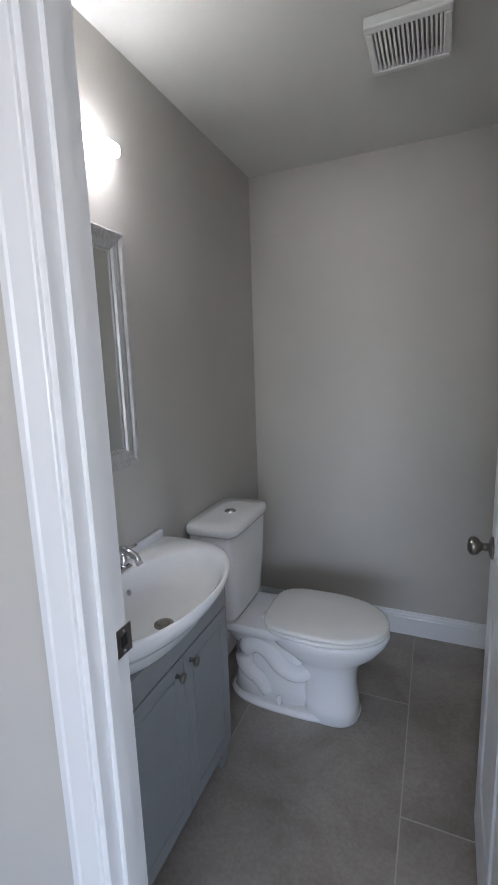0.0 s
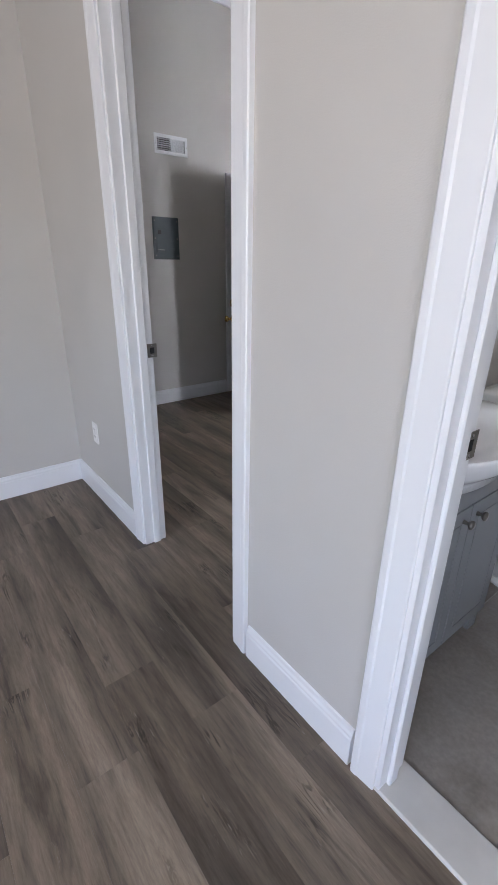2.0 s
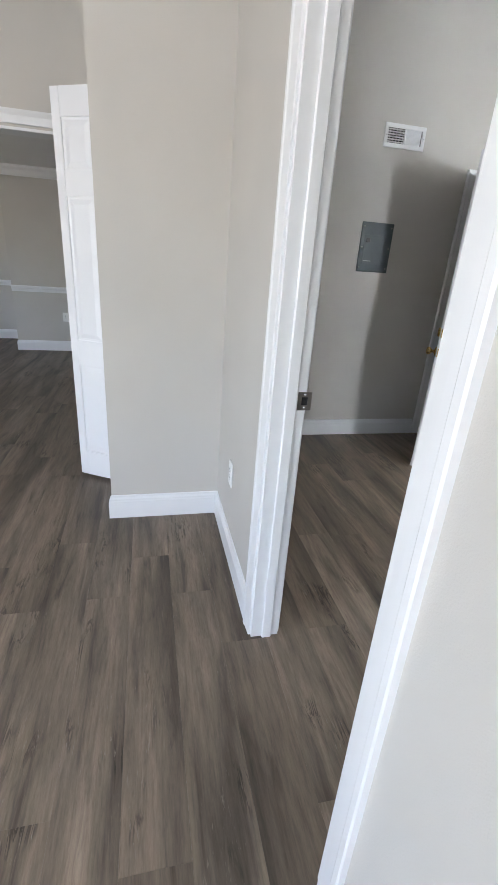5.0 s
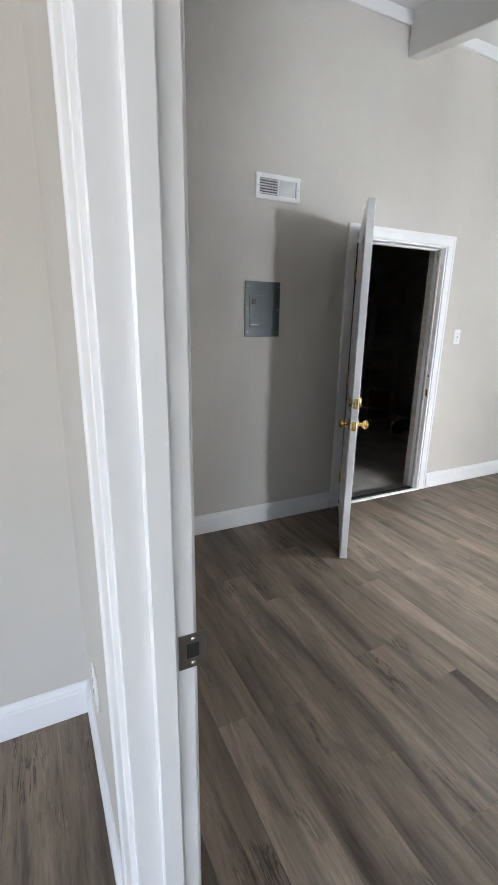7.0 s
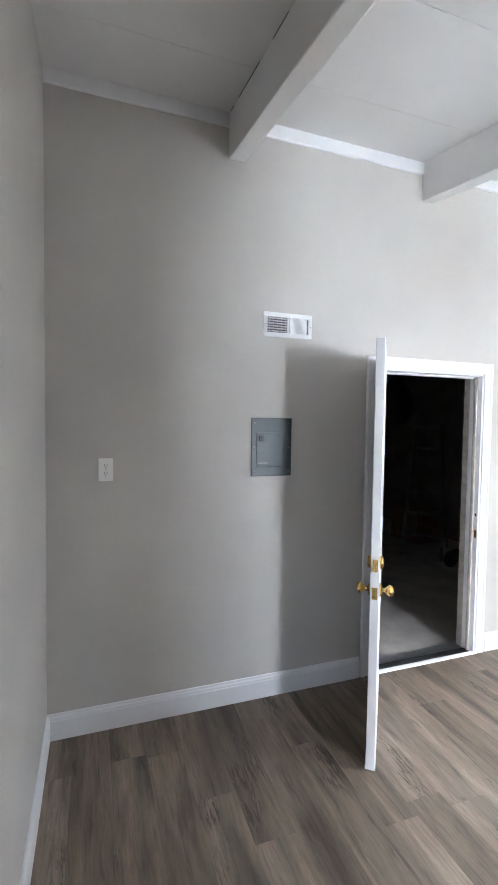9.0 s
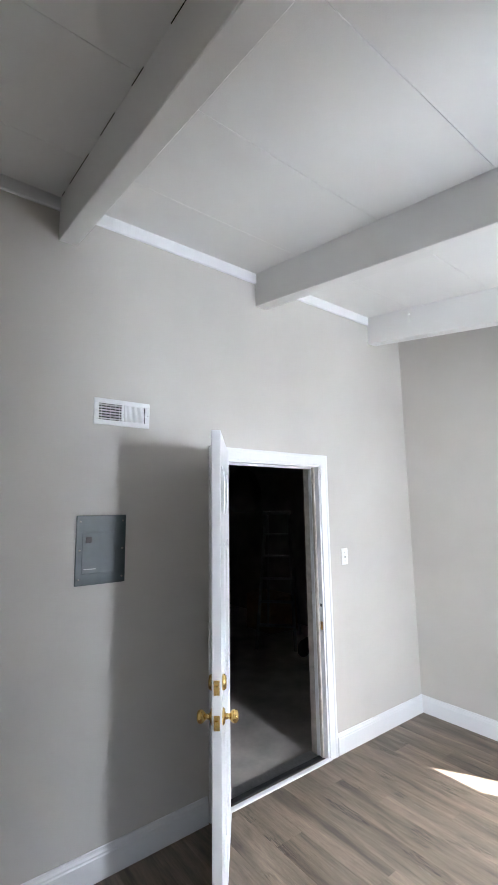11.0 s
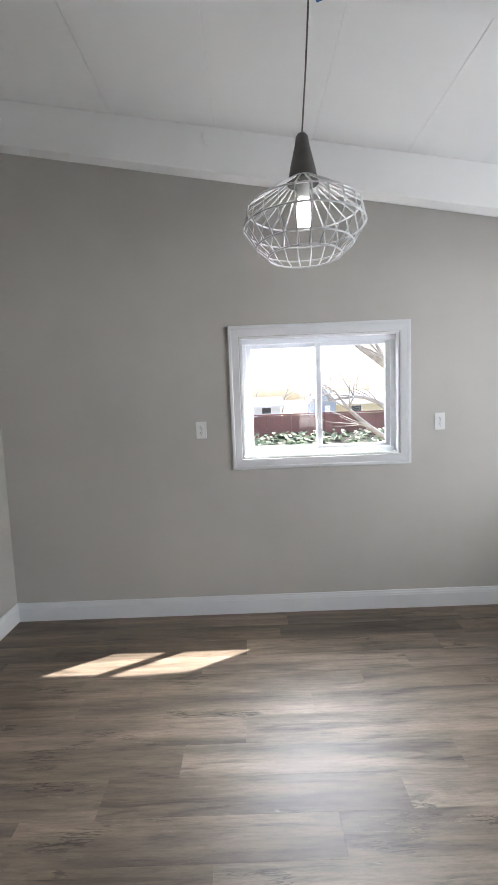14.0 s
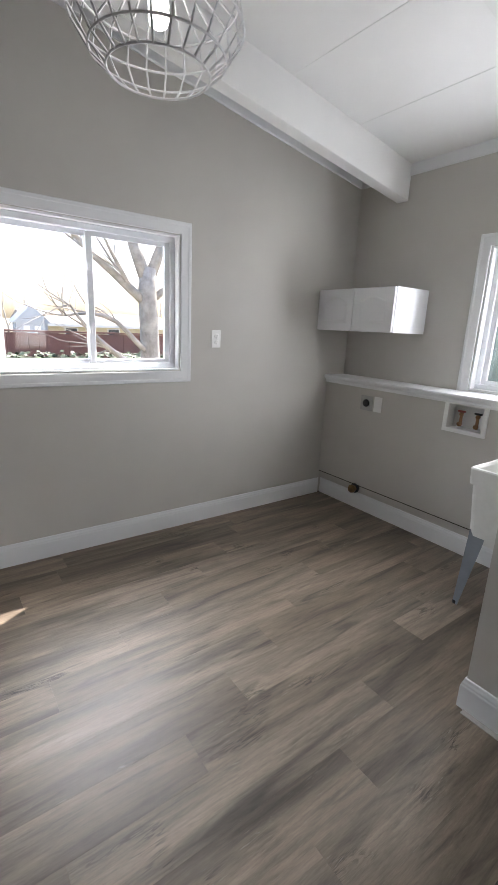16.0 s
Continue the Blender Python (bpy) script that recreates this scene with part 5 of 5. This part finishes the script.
carton = thing("cardboard_box", "brown cardboard box stacked in the dark garage", "box", "", (-6.6, 5.7, -0.045))
part("carton", B(-6.9, -6.35, 5.5, 6.0, -0.045, 0.42, 0.004), CARD, carton)
part("flap", placed(B(0, 0.54, 0, 0.24, 0, 0.005), pose(-6.895, 5.5, 0.421, 14, 0, 0)), CARD, carton)


# ---- outdoors ----
EARTH = simple("dry_earth", (0.20, 0.175, 0.13), 0.95, 0, 0.3, 0.7, 0.2)
BARK = simple("grey_bark", (0.38, 0.35, 0.32), 0.9, 0, 0.35, 6, 0.6)
FENCEW = simple("red_brown_fence_stain", (0.24, 0.115, 0.095), 0.8, 0, 0.25, 3, 0.2)
LEAF = simple("ivy_leaf", (0.045, 0.075, 0.03), 0.5, 0, 0.45, 4, 0)
STUCCO = simple("cream_siding", (0.60, 0.52, 0.34), 0.85, 0, 0.08, 2, 0.1)
BLUEGREY = simple("blue_grey_siding", (0.33, 0.37, 0.43), 0.8, 0, 0.08, 2, 0.1)
SHINGLE = simple("weathered_shingle", (0.24, 0.21, 0.19), 0.9, 0, 0.2, 3, 0.3)
WHITEW = simple("white_house_trim", (0.75, 0.75, 0.74), 0.6, 0, 0.05, 3, 0)
DKGLASS = simple("dark_house_glass", (0.05, 0.06, 0.07), 0.1, 0, 0.1, 3, 0)
TEAL = simple("faded_teal_tarp", (0.27, 0.33, 0.335), 0.6, 0, 0.2, 3, 0.2)
structure("ground", B(-500, 500, -500, 500, -1.2, -0.55), EARTH, "dry earth and pale grass ground outside", "ground")


def branching(rnd, base, way, length, radius, depth, bm, spread=0.6, droop=0.0, kids=(2, 3), sides=6):
    """A limb with its own twigs, tapering."""
    pts, rad = [Vector(base)], [radius]
    d = Vector(way).normalized()
    n = 4
    for k in range(n):
        d = (d + Vector((rnd.uniform(-.22, .22), rnd.uniform(-.22, .22), rnd.uniform(-.12, .16) - droop))).normalized()
        pts.append(pts[-1] + d * length / n)
        rad.append(radius * (1 - 0.55 * (k + 1) / n))
    sweep(pts, rad, sides if depth > 1 else 4, False, bm)
    if depth <= 0:
        return
    for i in range(rnd.randint(*kids)):
        j = rnd.randint(1, n)
        nd = (d + Vector((rnd.uniform(-1, 1), rnd.uniform(-1, 1), rnd.uniform(-0.5, 0.7))) * spread).normalized()
        branching(rnd, pts[j], nd, length * rnd.uniform(0.55, 0.8), rad[j] * 0.62, depth - 1, bm, spread, droop, kids, sides)
    branching(rnd, pts[-1], d, length * 0.7, rad[-1] * 0.95, depth - 1, bm, spread, droop, kids, sides)


def big_tree():
    rnd = random.Random(11)
    e = thing("bare_tree", "large bare grey-barked tree behind the window", "tree", "", (0.85, 9.6, -0.55))
    x, y = 0.85, 9.6
    part("trunk", sweep([(x, y, -0.58), (x + 0.01, y, -0.3), (x, y, 0.6), (x - 0.02, y, 1.3), (x - 0.05, y, 1.9), (x - 0.03, y, 2.3)], [0.28, 0.20, 0.175, 0.160, 0.155, 0.13], 14), BARK, e)
    limbs = [((x - 0.08, y, 1.75), (-1.0, -0.2, 0.55), 1.4, 0.085, 3), ((x - 0.08, y, 2.15), (-0.45, 0.1, 1.0), 2.0, 0.11, 3), ((x + 0.02, y, 2.2), (0.45, -0.1, 1.0), 2.0, 0.10, 3), ((x + 0.1, y, 1.85), (1.0, 0.1, 0.55), 1.6, 0.065, 2)]
    for b, w, ln, r, dp in limbs:
        bm = bmesh.new()
        branching(rnd, b, w, ln, r, dp, bm, 0.75)
        part("limb", bm, BARK, e)
    # low arching boughs
    for pts, rad in (([(x - 0.12, y - 0.05, 0.95), (x - 0.35, y - 0.2, 1.12), (x - 0.7, y - 0.3, 1.42), (x - 1.1, y - 0.35, 1.52), (x - 1.5, y - 0.4, 1.47)], [0.045, 0.042, 0.036, 0.027, 0.014]),
                     ([(x - 0.10, y - 0.05, 0.55), (x - 0.45, y - 0.25, 0.74), (x - 0.85, y - 0.4, 1.00), (x - 1.2, y - 0.5, 1.30), (x - 1.45, y - 0.55, 1.62)], [0.055, 0.05, 0.042, 0.03, 0.014])):
        bm = sweep(eased(pts, 2), [rad[min(4, k // 2)] * (1 if k % 2 == 0 or k > 7 else 0.5 + 0.5 * rad[k // 2 + 1] / rad[k // 2]) for k in range(9)], 10)
        for p in pts[2:]:
            for _ in range(3):
                branching(rnd, p, (rnd.uniform(-1, 0.2), rnd.uniform(-0.5, 0.5), rnd.uniform(-0.1, 0.9)), rnd.uniform(0.35, 0.7), 0.014, 1, bm, 0.8, 0, (1, 2))
        part("bough", bm, BARK, e)


big_tree()


def far_trees():
    rnd = random.Random(3)
    protos = []
    for k in range(4):
        e = thing("bare_tree", "small leafless tree in the hazy distance", "tree", "distant bare trees", (0, 0, 0))
        bm = bmesh.new()
        branching(rnd, (0, 0, 0), (0, 0, 1), 3.2, 0.14, 4, bm, 0.7, 0, (2, 3), 5)
        part("trunk", bm, BARK, e)
        e.location = (-30 + k * 9, 62 + 3 * k, -0.55)
        protos.append(e)
    for i in range(26):
        x = -26 + i * 2.9 + rnd.uniform(-1, 1)
        copy_thing(protos[i % 4], pose(x, 46 + rnd.uniform(0, 26), -0.6, 0, 0, rnd.uniform(0, 360)) @ Matrix.Scale(1.0, 4))


far_trees()


def hedge():
    """Ivy bank in front of the fence: thousands of single leaves over a bumpy mound."""
    rnd = random.Random(9)
    e = thing("ivy_hedge", "glossy dark green ivy bank along the fence", "hedge", "", (0, 10.8, -0.55), "stuff")
    bm = bmesh.new()
    xs = [-9 + 0.5 * k for k in range(41)]
    prof = [(9.9, -0.55), (10.2, 0.05), (10.6, 0.42), (11.1, 0.60), (11.7, 0.66)]
    rows = [[bm.verts.new((x, y + 0.12 * math.sin(x * 1.7 + y), z + 0.06 * math.sin(x * 2.9 + y * 3) if z > -0.5 else z)) for x in xs] for y, z in prof]
    for a, c in zip(rows, rows[1:]):
        for i in range(len(xs) - 1):
            bm.faces.new((a[i], a[i + 1], c[i + 1], c[i]))
    # near-black mound: the shade between the leaves is put into its colour
    part("mound", bm, simple("mound_leaf_shade", (0.03, 0.028, 0.018), 0.9, 0, 0.3, 6, 0.1), e)
    verts, faces = [], []
    for k in range(9000):
        x = rnd.uniform(-7, 8)
        s = rnd.random()
        j = min(3, int(s * 4))
        f = s * 4 - j
        y = prof[j][0] + (prof[j + 1][0] - prof[j][0]) * f
        z = prof[j][1] + (prof[j + 1][1] - prof[j][1]) * f + rnd.uniform(0, 0.14)
        c = Vector((x, y, z))
        u = Vector((rnd.uniform(-1, 1), rnd.uniform(-1, 1), rnd.uniform(-0.4, 0.4))).normalized() * rnd.uniform(0.035, 0.07)
        w = u.cross(Vector((rnd.uniform(-.5, .5), rnd.uniform(-1.0, 0.1), 1))).normalized() * u.length * 0.8
        i0 = len(verts)
        verts += [c - u, c - 0.2 * u + w, c + u, c - 0.2 * u - w]
        faces.append((i0, i0 + 1, i0 + 2, i0 + 3))
    me = bpy.data.meshes.new("leaves")
    me.from_pydata([tuple(v) for v in verts], [], faces)
    me.materials.append(LEAF)
    o = new("leaves", me)
    o.parent = e
    o.matrix_parent_inverse = world_of(e).inverted()
    tagged(o, kind="stuff")


hedge()


def fence():
    e = thing("board_fence", "red-brown stained wooden board fence", "fence", "", (0, 12.4, -0.55))
    rnd = random.Random(2)
    for k in range(92):
        x = -9 + k * 0.2
        h = 1.12 + rnd.uniform(-0.012, 0.012)
        part("slat", B(x - 0.004, x + 0.194, 12.4 + 0.006 * (k % 2), 12.42 + 0.006 * (k % 2), -0.56, h, 0.003), FENCEW, e)
    for z in (0.0, 0.85):
        part("rail", B(-9, 9.4, 12.427, 12.46, z, z + 0.09), FENCEW, e)
    part("cap", B(-9, 9.4, 12.38, 12.46, 1.135, 1.17), FENCEW, e)


fence()


def cottage(x, y, w, d, h, ridge, wallmat, name, label, gable=True):
    e = thing(name, label, "house", "", (x, y, -0.55))
    part("wall", B(x - w / 2, x + w / 2, y, y + d, -0.55, h), wallmat, e)
    bm = bmesh.new()
    o = 0.4
    pts = [(x - w / 2 - o, y - o, h), (x + w / 2 + o, y - o, h), (x + w / 2 + o, y + d + o, h), (x - w / 2 - o, y + d + o, h), (x - w / 2 - o, y + d / 2, ridge), (x + w / 2 + o, y + d / 2, ridge)]
    v = [bm.verts.new(p) for p in pts]
    for f in ((0, 1, 5, 4), (2, 3, 4, 5), (0, 4, 3), (1, 2, 5), (3, 2, 1, 0)):
        bm.faces.new([v[i] for i in f])
    part("roof", bm, SHINGLE, e)
    part("fascia", B(x - w / 2 - o, x + w / 2 + o, y - o - 0.05, y - o, h - 0.18, h + 0.02), WHITEW, e, "white fascia")
    for k in range(3):
        wx = x - w / 2 + w * (k + 0.7) / 3.4
        win = part("window", B(wx, wx + 1.0, y - 0.03, y + 0.02, 0.1, 0.8), WHITEW, e, "white framed window")
        part("pane", B(wx + 0.08, wx + 0.92, y - 0.04, y - 0.032, 0.16, 0.74), DKGLASS, win)
    if gable:
        gx = x - w / 2 - 0.2
        g = part("porch", B(gx - 1.0, gx + 1.0, y - 1.5, y, -0.55, h), BLUEGREY, e, "blue-grey gabled porch")
        bm = bmesh.new()
        v = [bm.verts.new(p) for p in ((gx - 1.2, y - 1.7, h), (gx + 1.2, y - 1.7, h), (gx, y - 1.7, ridge + 0.25), (gx - 1.2, y + 1, h), (gx + 1.2, y + 1, h), (gx, y + 1, ridge + 0.25))]
        for f in ((0, 1, 2), (3, 5, 4), (0, 2, 5, 3), (1, 4, 5, 2), (0, 3, 4, 1)):
            bm.faces.new([v[i] for i in f])
        part("gable_roof", bm, BLUEGREY, g)
        for k in (-0.55, 0.15):
            part("porch_window", B(gx + k, gx + k + 0.4, y - 1.54, y - 1.5, 0.0, 0.85), WHITEW, g, "white porch window")


cottage(9.5, 38.0, 11.0, 7.0, 1.05, 2.0, STUCCO, "house", "cream house with weathered shingle roof and blue-grey porch")
cottage(-3.5, 44.0, 9.0, 7.0, 0.9, 1.75, WHITEW, "house", "low white house with a shingle roof", False)

tarp = thing("tarp_screen", "faded teal tarp screen outside the laundry window", "tarp", "", (2.6, 4.9, -0.55))
bm = bmesh.new()
cols = [[bm.verts.new((2.6 + 0.05 * math.sin(k * 1.3) + 0.03 * math.sin(k * 0.7 + j), 3.6 + k * 0.12, -0.56 + 0.31 * j)) for j in range(8)] for k in range(24)]
for a, c in zip(cols, cols[1:]):
    for j in range(7):
        bm.faces.new((a[j], c[j], c[j + 1], a[j + 1]))
bmesh.ops.solidify(bm, geom=bm.faces[:], thickness=0.01)
part("sheet", bm, TEAL, tarp)
for yy in (3.6, 6.36):
    part("post", sweep([(2.65, yy, -0.58), (2.65, yy, 1.75)], 0.03, 8), BARK, tarp)

# ---- floor boards and tiles ----
def plank_floor():
    floor = bpy.data.objects["floor"]
    rnd = random.Random(5)
    W, L = PLANK_W, 1.19
    rows = int((YN + 3.2) / W) + 2
    rest = bmesh.new()
    slab = [(-8.05, XW - 0.06), (XW - 0.06, 2.75)]
    for r in range(-1, rows):
        y0 = YN - PLANK_OFF - (r) * W
        y1 = y0 + W
        y0c, y1c = max(y0, -3.2), min(y1, YN)
        if y1c - y0c < 0.004:
            continue
        start = -8.05 - rnd.random() * L
        if r in BOARD_ENDS:
            start = BOARD_ENDS[r] - 8 * L
        x = start
        while x < 2.75:
            a, c = max(x, -8.05), min(x + L, 2.75)
            x += L
            if c - a < 0.02:
                continue
            spans = [(a, c)]
            cy = (y0c + y1c) / 2
            if 1.04 < cy < 2.88:
                spans = [(p, min(q, BX - 0.08)) for p, q in spans]
            elif cy >= 2.88:
                spans = [(p, min(q, 0.60)) for p, q in spans]
            if cy > 1.04:
                spans = [(max(p, XW - 0.06), q) for p, q in spans]
            for p, q in spans:
                if q - p < 0.02:
                    continue
                g = 0.0001
                if cy > -0.75 and q > -4.6:
                    part("plank", board(p + g, q - g, y0c + g, y1c - g), PLANK, floor)
                else:
                    join(rest, board(p + g, q - g, y0c + g, y1c - g))
    tagged(part("far_planks", rest, PLANK, floor), kind="stuff")


def board(x0, x1, y0, y1, top=0.0, thick=0.05, e=0.0003):
    """A board with a small eased edge on top; no underside."""
    bm = bmesh.new()
    lo = [bm.verts.new(v) for v in ((x0, y0, top - thick), (x1, y0, top - thick), (x1, y1, top - thick), (x0, y1, top - thick))]
    md = [bm.verts.new(v) for v in ((x0, y0, top - e), (x1, y0, top - e), (x1, y1, top - e), (x0, y1, top - e))]
    up = [bm.verts.new(v) for v in ((x0 + e, y0 + e, top), (x1 - e, y0 + e, top), (x1 - e, y1 - e, top), (x0 + e, y1 - e, top))]
    for i in range(4):
        j = (i + 1) % 4
        bm.faces.new((lo[i], lo[j], md[j], md[i]))
        bm.faces.new((md[i], md[j], up[j], up[i]))
    bm.faces.new(up)
    return bm


PLANK_W, PLANK_OFF = 0.1714, 0.192
# where a board ends, row by row from the window wall
BOARD_ENDS = {2: -0.887, 3: -1.14, 4: -1.439, 5: -1.74, 6: -0.886, 7: -1.16, 8: -1.45, 9: -1.729, 10: -0.99, 11: -1.30, 12: -1.587, 13: -2.85, 17: -2.875,
              18: -3.14, 19: -2.264, 21: -2.853, 24: -0.745, 25: -1.013, 28: -1.908, 29: -2.2}
plank_floor()


def tile_floor():
    floor = bpy.data.objects["floor_bathroom"]
    x = 0.22 - 0.66 * 2
    k = 0
    while x < XE:
        y = 0.49 if k != 1 else -0.19
        while y < BY:
            a, c, d, f = max(x, BX), min(x + 0.6575, XE), max(y, YH1 + 0.02), min(y + 1.2, BY)
            if c - a > 0.02 and f - d > 0.02:
                part("tile", board(a + 0.001, c - 0.001, d + 0.001, f - 0.001, 0.004, 0.008), TILE, floor)
            y += 1.205
        x += 0.66
        k += 1


tile_floor()
